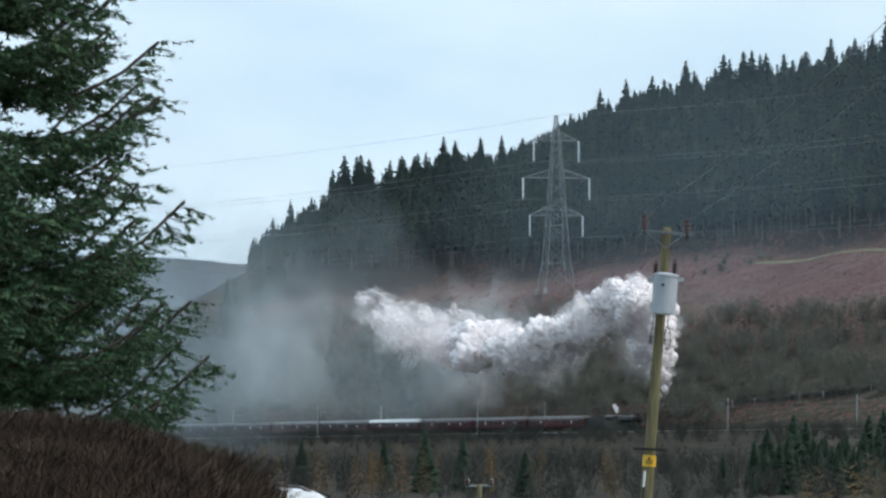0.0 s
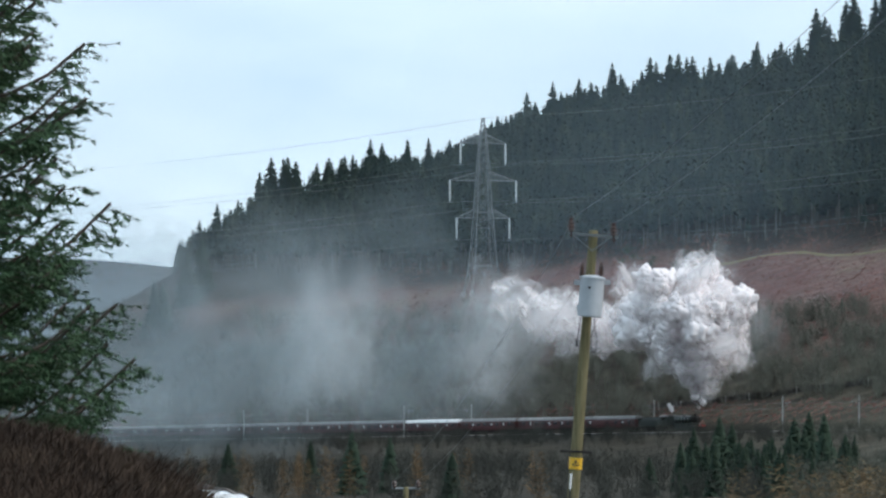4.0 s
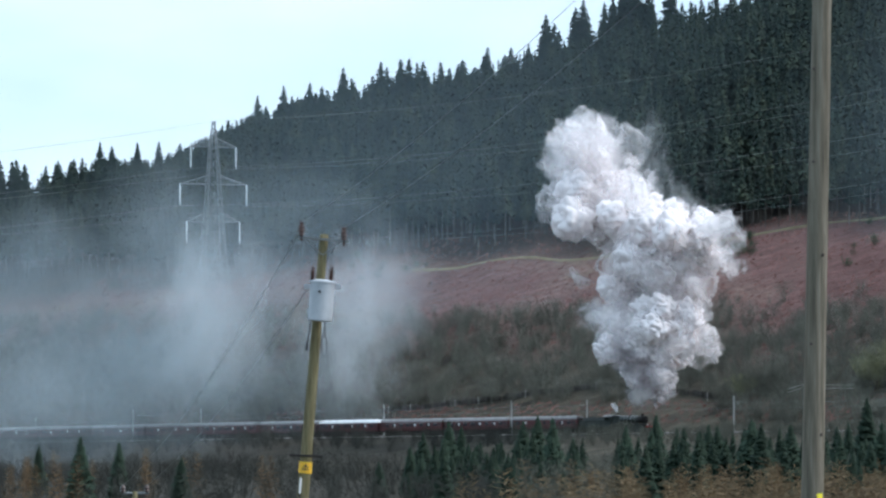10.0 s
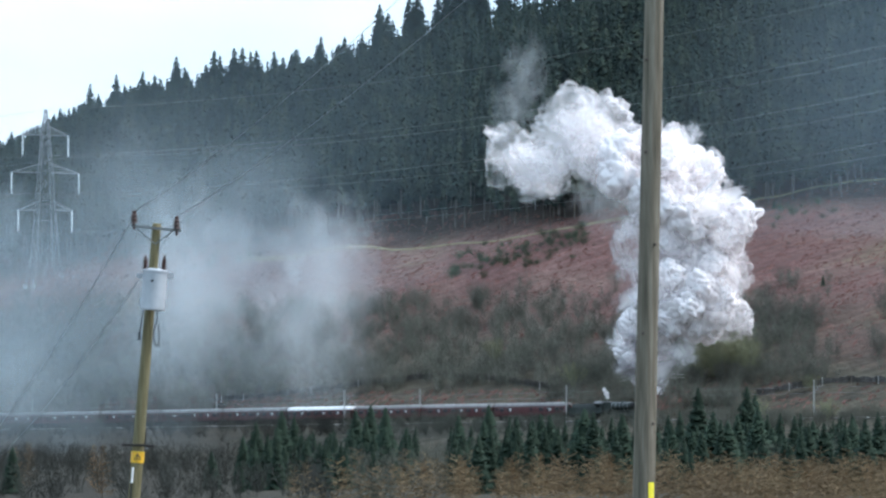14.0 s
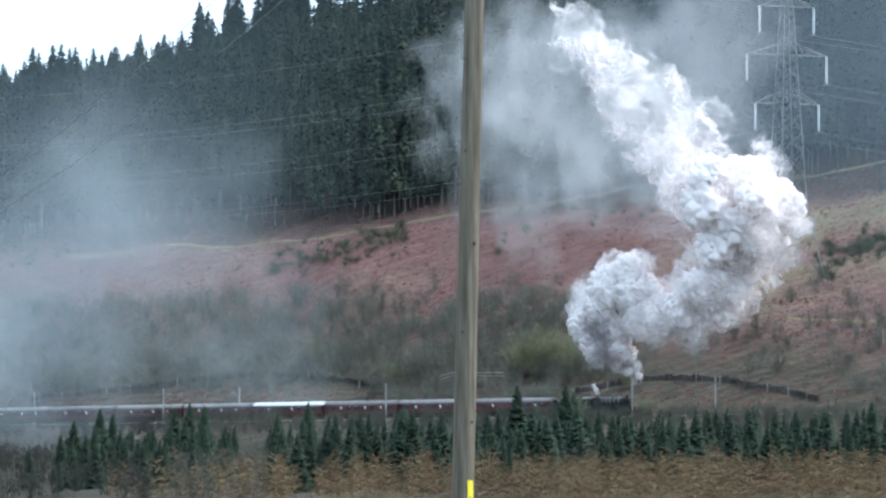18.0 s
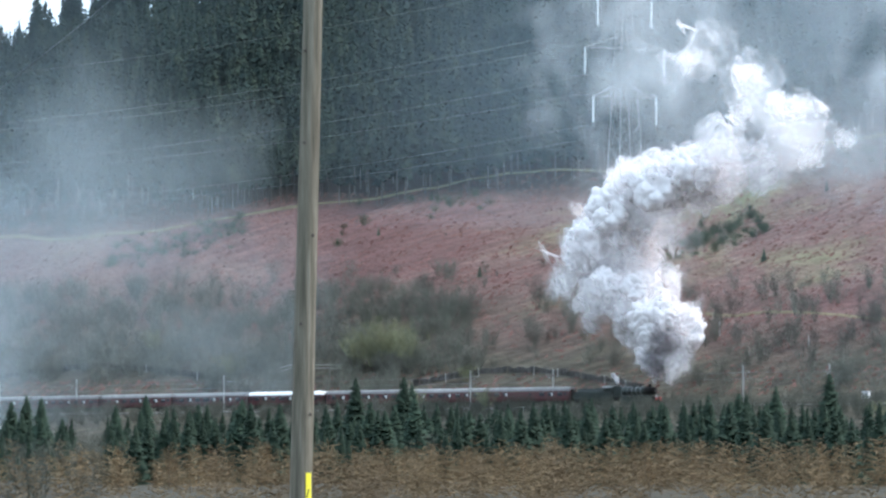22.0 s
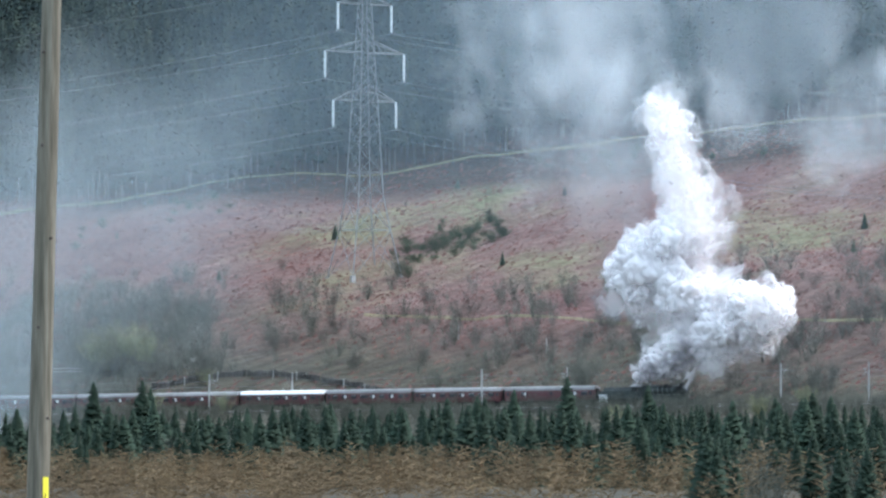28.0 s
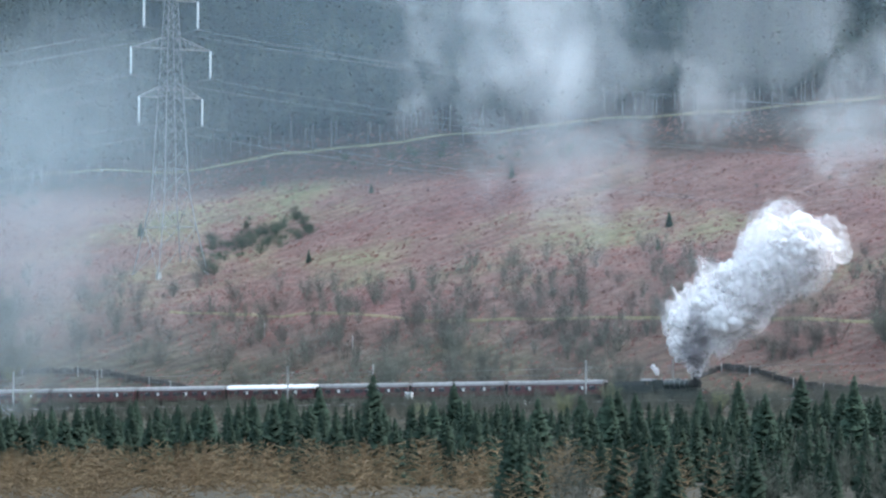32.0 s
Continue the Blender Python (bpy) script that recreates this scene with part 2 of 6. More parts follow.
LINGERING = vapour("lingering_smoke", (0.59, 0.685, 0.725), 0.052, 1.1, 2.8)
# Thin blue sheets stand in for airlight: their colour lifts the hill's darks.
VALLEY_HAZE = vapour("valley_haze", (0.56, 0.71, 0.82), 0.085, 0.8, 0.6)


# ---- small building helpers ----
def part(name, bm, mat, parent=None, label="", smooth=False):
    """Link a bmesh as one mesh object under a thing."""
    me = bpy.data.meshes.new(name)
    bm.to_mesh(me)
    bm.free()
    me.materials.append(mat)
    if smooth:
        me.shade_smooth()
    ob = new(name, me)
    ob.parent = parent
    if label:
        ob["label"] = label
    return ob


def mesh_of(name, verts, faces, mat, smooth=False):
    me = bpy.data.meshes.new(name)
    me.from_pydata([tuple(v) for v in verts], [], faces)
    me.materials.append(mat)
    if smooth:
        me.shade_smooth()
    return me


def fast_mesh(name, verts, faces, mat, smooth=False):
    """A mesh from numpy arrays: verts (n, 3), faces (m, k), all with k corners."""
    me = bpy.data.meshes.new(name)
    n, (m, k) = len(verts), faces.shape
    me.vertices.add(n)
    me.vertices.foreach_set("co", np.ascontiguousarray(verts, np.float32).ravel())
    me.loops.add(m * k)
    me.loops.foreach_set("vertex_index", np.ascontiguousarray(faces, np.int32).ravel())
    me.polygons.add(m)
    me.polygons.foreach_set("loop_start", np.arange(0, m * k, k, dtype=np.int32))
    me.update(calc_edges=True)
    me.materials.append(mat)
    if smooth:
        me.shade_smooth()
    return me


def box(bm, centre, size, rot=None, bevel=0.0):
    m = Matrix.Translation(centre) @ (rot.to_4x4() if rot else Matrix()) @ Matrix.Diagonal((*size, 1))
    vs = bmesh.ops.create_cube(bm, size=1, matrix=m)["verts"]
    if bevel:
        es = list({e for v in vs for e in v.link_edges})
        bmesh.ops.bevel(bm, geom=es, offset=bevel, segments=2, affect="EDGES")
    return vs


def rod(bm, a, b, r0, r1=None, sides=6, caps=True):
    """A tapered bar from a to b."""
    a, b = Vector(a), Vector(b)
    d = b - a
    m = Matrix.Translation((a + b) / 2) @ d.to_track_quat("Z", "Y").to_matrix().to_4x4()
    bmesh.ops.create_cone(bm, cap_ends=caps, segments=sides, radius1=r0, radius2=r0 if r1 is None else r1, depth=d.length, matrix=m)


def lathe(bm, axis_at, profile, sides=16, rot=None):
    """A turned body: profile of (radius, height) from below, standing at axis_at."""
    base = Matrix.Translation(axis_at) @ (rot.to_4x4() if rot else Matrix())
    rings = []
    for r, h in profile:
        rings.append([bm.verts.new(base @ Vector((r * math.cos(2 * math.pi * i / sides), r * math.sin(2 * math.pi * i / sides), h))) for i in range(sides)])
    for a, b in zip(rings, rings[1:]):
        for i in range(sides):
            bm.faces.new((a[i], a[(i + 1) % sides], b[(i + 1) % sides], b[i]))
    bm.faces.new(rings[0][::-1])
    bm.faces.new(rings[-1])


def tube(bm, pts, r, sides=5):
    """A bar swept along points."""
    rings = []
    for i, p in enumerate(pts):
        d = (pts[min(i + 1, len(pts) - 1)] - pts[max(i - 1, 0)]).to_track_quat("Z", "Y").to_matrix()
        rings.append([bm.verts.new(p + d @ Vector((r * math.cos(6.2832 * k / sides), r * math.sin(6.2832 * k / sides), 0))) for k in range(sides)])
    for a, b in zip(rings, rings[1:]):
        for k in range(sides):
            bm.faces.new((a[k], a[(k + 1) % sides], b[(k + 1) % sides], b[k]))


def empty(name, m=None, label="", category="", group="", kind=""):
    ob = new(name)
    if m is not None:
        ob.matrix_world = m
    return tagged(ob, label, category, group, kind)


def polar(az, d, z=0.0):
    return Vector((d * math.sin(radians(az)), d * math.cos(radians(az)), z))


def fbm(x, y, seed, octaves=4):
    """Smooth value noise for numpy arrays, about -1 to 1."""
    total, amp = np.zeros_like(x, dtype=float), 1.0
    for o in range(octaves):
        xi, yi = np.floor(x).astype(np.int64), np.floor(y).astype(np.int64)
        fx, fy = x - xi, y - yi
        fx, fy = fx * fx * (3 - 2 * fx), fy * fy * (3 - 2 * fy)

        def corner(i, j):
            h = ((xi + i) * 374761393 + (yi + j) * 668265263 + (seed + o) * 974711) & 0x7fffffff
            h = ((h ^ (h >> 13)) * 1274126177) & 0x7fffffff
            return (h ^ (h >> 16)) / 0x3fffffff - 1.0
        v = (corner(0, 0) * (1 - fx) + corner(1, 0) * fx) * (1 - fy) + (corner(0, 1) * (1 - fx) + corner(1, 1) * fx) * fy
        total += amp * v
        amp *= 0.5
        x, y = x * 2.03 + 17.1, y * 2.03 + 5.7
    return total / 1.9


# ---- the lie of the land: the railway runs straight up the valley's far side ----
A0, D0 = radians(48.0), 585.0
ALONG = Vector((math.cos(A0), -math.sin(A0), 0))
ACROSS = Vector((math.sin(A0), math.cos(A0), 0))


def rail_z(u):
    v = np.clip(u, -1300, 400) + 257.0
    return -7.16 + 0.0166 * v - 0.9e-5 * v * v * np.sign(-v)


def sstep(a, b, x):
    t = np.clip((x - a) / (b - a), 0, 1)
    return t * t * (3 - 2 * t)


def land(x, y):
    """The ground's height."""
    x, y = np.asarray(x, float), np.asarray(y, float)
    u = x * ALONG.x + y * ALONG.y
    w = x * ACROSS.x + y * ACROSS.y - D0
    r = np.hypot(x, y)
    az = np.degrees(np.arctan2(x, y))
    zr = rail_z(u)
    # hillside behind the line
    hw = np.clip(w - 7, 0, None)
    crest = 260 + np.clip(1.0 * (u + 768), 0, 190)
    rise = 0.41 * np.minimum(hw, crest) + 0.09 * np.clip(hw - crest, 0, 600)
    rise += (fbm(x / 90, y / 90, 3) * 5 + fbm(x / 22, y / 22, 8) * 1.3) * sstep(5, 60, hw)
    flank = np.clip(-(u + 905 + 0.06 * hw - 0.45 * np.clip(hw - 150, 0, 90)), 0, None)
    rise -= np.minimum(0.34 * flank, rise + 4)
    far = zr - 0.5 + rise
    # embankment and valley floor in front of it
    floor = zr - 0.5 - 8.0 * sstep(5, 75, -w) + fbm(x / 40, y / 40, 5) * 0.8 * sstep(10, 60, -w)
    zf = np.where(w > 0, far, floor)
    near = np.where(r < 60, -1.6 - 0.036 * r, -3.76 - 0.058 * (r - 60))
    k = sstep(190, 330, r)
    z = near * (1 - k) + zf * k
    # heather bank close by
    bank = np.interp(az, (-60, -12, -7, -5.6, -4.65, -3.7, -2.95, -2.5, -1.5, 1, 5), (0.4, 1.98, 2.08, 1.97, 1.86, 1.72, 1.54, 1.15, 0.7, 0.2, 0)) * np.exp(-((r - 25) / 6.0) ** 2)
    return z + bank + fbm(x / 2.5, y / 2.5, 12) * 0.1 * (r < 60)


def ground_at(p, sink=0.0):
    return Vector((p[0], p[1], float(land(p[0], p[1])) - sink))


def place_uw(u, w):
    p = ALONG * u + ACROSS * (D0 + w)
    return ground_at(p)


def along_ray(az, el, d0=300, d1=2500):
    """Where the way out at that bearing and height meets the land."""
    d = np.arange(d0, d1, 1.0)
    x, y = d * math.sin(radians(az)), d * math.cos(radians(az))
    hit = np.nonzero(land(x, y) > d * math.tan(radians(el)))[0]
    return Vector((x[hit[0]], y[hit[0]], float(land(x[hit[0]], y[hit[0]])))) if len(hit) else None


def ground_material():
    """Bracken, grass and heather on the hill, rough grass below, mixed by large and small noise."""
    m = material("moor_ground", [(0.25, (0.082, 0.045, 0.042)), (0.42, (0.118, 0.068, 0.063)), (0.55, (0.138, 0.092, 0.08)), (0.66, (0.148, 0.13, 0.084)), (0.8, (0.086, 0.108, 0.056))], 0.02, 10, 1.0, 0.7, 0.5)
    nt = m.node_tree
    node = nt.nodes.new
    bsdf = nt.nodes["Principled BSDF"]
    old = bsdf.inputs["Base Color"].links[0].from_socket
    coord = node("ShaderNodeTexCoord")
    streak = node("ShaderNodeMapping")
    streak.inputs["Rotation"].default_value = (0, 0, radians(42))
    streak.inputs["Scale"].default_value = (0.10, 0.45, 0.3)
    nt.links.new(coord.outputs["Object"], streak.inputs["Vector"])
    fine = node("ShaderNodeTexNoise")
    fine.inputs["Scale"].default_value, fine.inputs["Detail"].default_value = 1.0, 7.0
    nt.links.new(streak.outputs["Vector"], fine.inputs["Vector"])
    rng = node("ShaderNodeMapRange")
    rng.inputs["From Min"].default_value, rng.inputs["From Max"].default_value = 0.3, 0.7
    rng.inputs["To Min"].default_value, rng.inputs["To Max"].default_value = 0.72, 1.28
    nt.links.new(fine.outputs["Fac"], rng.inputs["Value"])
    hsv = node("ShaderNodeHueSaturation")
    nt.links.new(old, hsv.inputs["Color"])
    nt.links.new(rng.outputs["Result"], hsv.inputs["Value"])
    # low ground in front of the line is brown scrub, not bracken
    dot = node("ShaderNodeVectorMath")
    dot.operation = "DOT_PRODUCT"
    dot.inputs[1].default_value = ACROSS + ALONG * 0.13
    nt.links.new(coord.outputs["Object"], dot.inputs[0])
    wob = node("ShaderNodeTexNoise")
    wob.inputs["Scale"].default_value = 0.03
    nt.links.new(coord.outputs["Object"], wob.inputs["Vector"])
    add = node("ShaderNodeMath")
    add.operation = "MULTIPLY_ADD"
    add.inputs[1].default_value = 60.0
    nt.links.new(wob.outputs["Fac"], add.inputs[0])
    nt.links.new(dot.outputs["Value"], add.inputs[2])
    zone = node("ShaderNodeMapRange")
    zone.inputs["From Min"].default_value, zone.inputs["From Max"].default_value = D0 + 8, D0 + 52
    nt.links.new(add.outputs["Value"], zone.inputs["Value"])
    scrub = node("ShaderNodeValToRGB")
    for e, (p, c) in zip(scrub.color_ramp.elements, ((0.35, (0.038, 0.036, 0.029)), (0.7, (0.082, 0.074, 0.055)))):
        e.position, e.color = p, (*c, 1)
    nt.links.new(fine.outputs["Fac"], scrub.inputs["Fac"])
    mix = node("ShaderNodeMix")
    mix.data_type = "RGBA"
    nt.links.new(zone.outputs["Result"], mix.inputs["Factor"])
    # the low ground grows darker left of a line at bearing 7 degrees
    darkened, lie, dark = node("ShaderNodeHueSaturation"), node("ShaderNodeVectorMath"), node("ShaderNodeMapRange")
    lie.operation = "DOT_PRODUCT"
    lie.inputs[1].default_value = (math.cos(radians(7)), -math.sin(radians(7)), 0)
    nt.links.new(coord.outputs["Object"], lie.inputs[0])
    dark.inputs["From Min"].default_value, dark.inputs["From Max"].default_value = -30, 25
    dark.inputs["To Min"].default_value, dark.inputs["To Max"].default_value = 0.6, 1.1
    nt.links.new(lie.outputs["Value"], dark.inputs["Value"])
    nt.links.new(dark.outputs["Result"], darkened.inputs["Value"])
    nt.links.new(scrub.outputs["Color"], darkened.inputs["Color"])
    nt.links.new(darkened.outputs["Color"], mix.inputs["A"])
    nt.links.new(hsv.outputs["Color"], mix.inputs["B"])
    # needle litter under the plantation
    dot2 = node("ShaderNodeVectorMath")
    dot2.operation = "DOT_PRODUCT"
    dot2.inputs[1].default_value = ACROSS - ALONG * 0.055
    nt.links.new(coord.outputs["Object"], dot2.inputs[0])
    woods = node("ShaderNodeMapRange")
    woods.inputs["From Min"].default_value, woods.inputs["From Max"].default_value = D0 + 158, D0 + 172
    nt.links.new(dot2.outputs["Value"], woods.inputs["Value"])
    mix2 = node("ShaderNodeMix")
    mix2.data_type = "RGBA"
    nt.links.new(woods.outputs["Result"], mix2.inputs["Factor"])
    nt.links.new(mix.outputs["Result"], mix2.inputs["A"])
    mix2.inputs["B"].default_value = (0.035, 0.028, 0.022, 1)
    nt.links.new(mix2.outputs["Result"], bsdf.inputs["Base Color"])
    return m


def build_ground():
    az = np.concatenate([np.arange(-180, -14, 6.0), np.arange(-14, 38, 0.2), np.arange(38, 180, 6.0)])
    r = np.concatenate([[0.0, 1.0], np.geomspace(2, 300, 90), np.linspace(305, 620, 80), np.linspace(623, 1300, 200), np.geomspace(1320, 4900, 24)])
    A, R = np.meshgrid(np.radians(az), r)
    x, y = R * np.sin(A), R * np.cos(A)
    z = land(x, y)
    # far ridge down the valley
    azd = np.degrees(A)
    ridge = np.exp(-((R - 3600) / 900) ** 2) * (150 + 12 * fbm(azd / 4, R / 900, 31)) * (0.6 + 0.4 * sstep(8, -8, azd))
    z = np.where(R > 1700, np.minimum(z, -10 + 0 * z) * (1 - sstep(1700, 2200, R)) + sstep(1700, 2200, R) * (-20 + ridge), z)
    n, k = R.shape
    verts = np.stack([x, y, z], -1).reshape(-1, 3)
    i, j = np.meshgrid(np.arange(n - 1), np.arange(k), indexing="ij")
    j2 = (j + 1) % k
    faces = np.stack([i * k + j, i * k + j2, (i + 1) * k + j2, (i + 1) * k + j], -1).reshape(-1, 4)[:, ::-1]
    ob = new("ground", fast_mesh("ground", verts, faces, ground_material(), True))
    tagged(ob, "rough moorland valley with russet dead bracken and grass", "ground", kind="structure")


build_ground()


# ---- conifers ----
def conifer_arrays(height, width, tiers, blades, seed, droop=0.5, bare=0.12, simple=False, power=0.85):
    """Crown of a spruce as triangles: hanging boughs set all round the stem at uneven heights, each a few pointed sprays."""
    rnd = np.random.RandomState(seed)
    v, f = [], []
    gap = height * (0.985 - bare) / tiers
    for t in range(tiers):
        s = t / (tiers - 1)
        n = max(4, int(blades * (1 - 0.6 * s)))
        for b in range(n):
            z = min(0.985 * height, height * (bare + (0.985 - bare) * s) + rnd.uniform(-0.6, 0.6) * gap)
            rad = width * max(0.0, 1 - (z / height - bare) / (1 - bare)) ** power * rnd.uniform(0.75, 1.15) + 0.02 * width
            a = 2 * math.pi * (b + rnd.uniform(-0.4, 0.4)) / n + t * 1.7
            L = rad * rnd.uniform(0.65, 1.12)
            w = (0.36 if simple else 0.25) * L * rnd.uniform(0.7, 1.2) + (0.06 if simple else 0.035) * width
            dz = -droop * L * rnd.uniform(0.5, 1.4)
            c, sn = math.cos(a), math.sin(a)
            p0 = (0, 0, z + 0.5 * gap)
            tip = (c * L, sn * L, z + dz + 0.1 * L)
            mid = 0.55
            sag = z + dz * 0.75 - 0.35 * w - 0.25 * gap
            l = (c * L * mid - sn * w, sn * L * mid + c * w, sag)
            r_ = (c * L * mid + sn * w, sn * L * mid - c * w, sag)
            u_ = (c * L * mid, sn * L * mid, z + dz * 0.4 + 0.2 * w)
            k = len(v)
            if simple:
                v += [p0, l, tip, r_]
                f += [(k, k + 1, k + 2), (k, k + 2, k + 3)]
            else:
                v += [p0, l, tip, r_, u_]
                f += [(k, k + 1, k + 4), (k + 1, k + 2, k + 4), (k + 2, k + 3, k + 4), (k + 3, k, k + 4)]
    return np.array(v), np.array(f)


def scatter_mesh(name, kinds, places, mat):
    """One joined mesh of many copies: kinds are (verts, faces), places (kind, x, y, z, size, turn)."""
    vs, fs, base = [], [], 0
    for k, x, y, z, s, a in places:
        v, f = kinds[k]
        c, sn = math.cos(a), math.sin(a)
        q = np.empty_like(v)
        q[:, 0] = (v[:, 0] * c - v[:, 1] * sn) * s + x
        q[:, 1] = (v[:, 0] * sn + v[:, 1] * c) * s + y
        q[:, 2] = v[:, 2] * s + z
        vs.append(q)
        fs.append(f + base)
        base += len(v)
    return fast_mesh(name, np.concatenate(vs), np.concatenate(fs), mat)


def forest_edge(u):
    """How far up the hill from the line the plantation begins."""
    return 118 + 0.055 * np.clip(u + 900, 0, 700) + 26 * np.clip((u + 480) / 160, 0, 1) + 8 * np.sin(u / 37.0) + 16 * np.clip((-670 - u) / 60, 0, 1)


def canopy_top(az):
    """How high the plantation's canopy stands over the horizon at a bearing, in degrees: it climbs in steps from the valley's end to the shoulder."""
    return np.interp(az, (-3.35, -2.7, -2.1, -1.8, -1.3, -0.5, 0.2, 0.9, 1.4, 2.2, 2.6, 3.4, 4.3, 5.3, 6.2, 7.0, 7.5, 7.8, 8.8, 10, 14, 18, 31),
                     (2.25, 2.6, 3.05, 3.4, 3.6, 3.7, 3.8, 3.75, 3.95, 4.35, 4.55, 4.85, 5.1, 5.22, 5.42, 5.58, 5.85, 6.15, 6.5, 6.9, 8.2, 9.3, 10.5))


def build_forest():
    rnd = np.random.RandomState(5)
    kinds = [conifer_arrays(1.0, 0.19, 18, 9, 10 + i, 0.42, 0.2, True, 0.6) for i in range(6)]
    kinds += [conifer_arrays(1.0, 0.14, 11, 7, 30 + i, 0.38, 0.42, True) for i in range(3)]
    places, trunks = [], []
    for u in np.arange(-1030, -120, 5.0):
        for w in np.arange(70, 400, 5.0):
            uu, ww = u + rnd.uniform(-2.4, 2.4), w + rnd.uniform(-2.4, 2.4)
            e = forest_edge(uu)
            if ww < e or uu < -1010 + 0.1 * ww:
                continue
            p = ALONG * uu + ACROSS * (D0 + ww)
            azv = math.degrees(math.atan2(p.x, p.y))
            if not -3.3 < azv < 31:
                continue
            if ww > e + 60 and azv > 9 and rnd.rand() < 0.2:
                continue
            z = float(land(p.x, p.y))
            s = rnd.choice((14, 16, 17, 18, 19, 21)) * rnd.uniform(0.92, 1.08) * (0.75 if ww < e + 5 and rnd.rand() < 0.3 else 1)
            room = math.hypot(p.x, p.y) * math.tan(radians(float(canopy_top(azv)))) - z + 1.2
            if room < 5:
                continue
            s = min(s, room * rnd.uniform(0.8, 1.0))
            places.append((rnd.randint(6) if ww > e + 14 else 6 + rnd.randint(3), p.x, p.y, z - 0.3, s, rnd.uniform(0, 6.28)))
            if ww < e + 40:
                trunks.append((0, p.x, p.y, z - 0.5, s, 0))
    ob = new("plantation_trees", scatter_mesh("plantation_trees", kinds, places, FOREST))
    tagged(ob, "dense dark spruce plantation covering the hillside", "forest", kind="stuff")
    bm = bmesh.new()
    rod(bm, (0, 0, 0), (0, 0, 0.6), 0.011, 0.006, 4, False)
    tv = np.array([v.co[:] for v in bm.verts])
    tf = np.array([[v.index for v in f_.verts] for f_ in bm.faces])
    bm.free()
    ob = new("plantation_trunks", scatter_mesh("plantation_trunks", [(tv, tf)], trunks, EDGE_TRUNK))
    tagged(ob, "bare grey trunks along the plantation's lower edge", "tree trunks", kind="stuff")


build_forest()


def conifer_thing(kind, height, width, tiers, blades, seed, mat, label, power=0.7):
    t = empty(kind, None, label, "tree")
    v, f = conifer_arrays(height, width, tiers, blades, seed, bare=0.05, power=power)
    crown = new("crown", fast_mesh("crown", v, f, mat))
    crown.parent = t
    bm = bmesh.new()
    rod(bm, (0, 0, -0.4), (0, 0, height * 0.96), height * 0.014, height * 0.002, 6)
    part("trunk", bm, BARK, t)
    return t


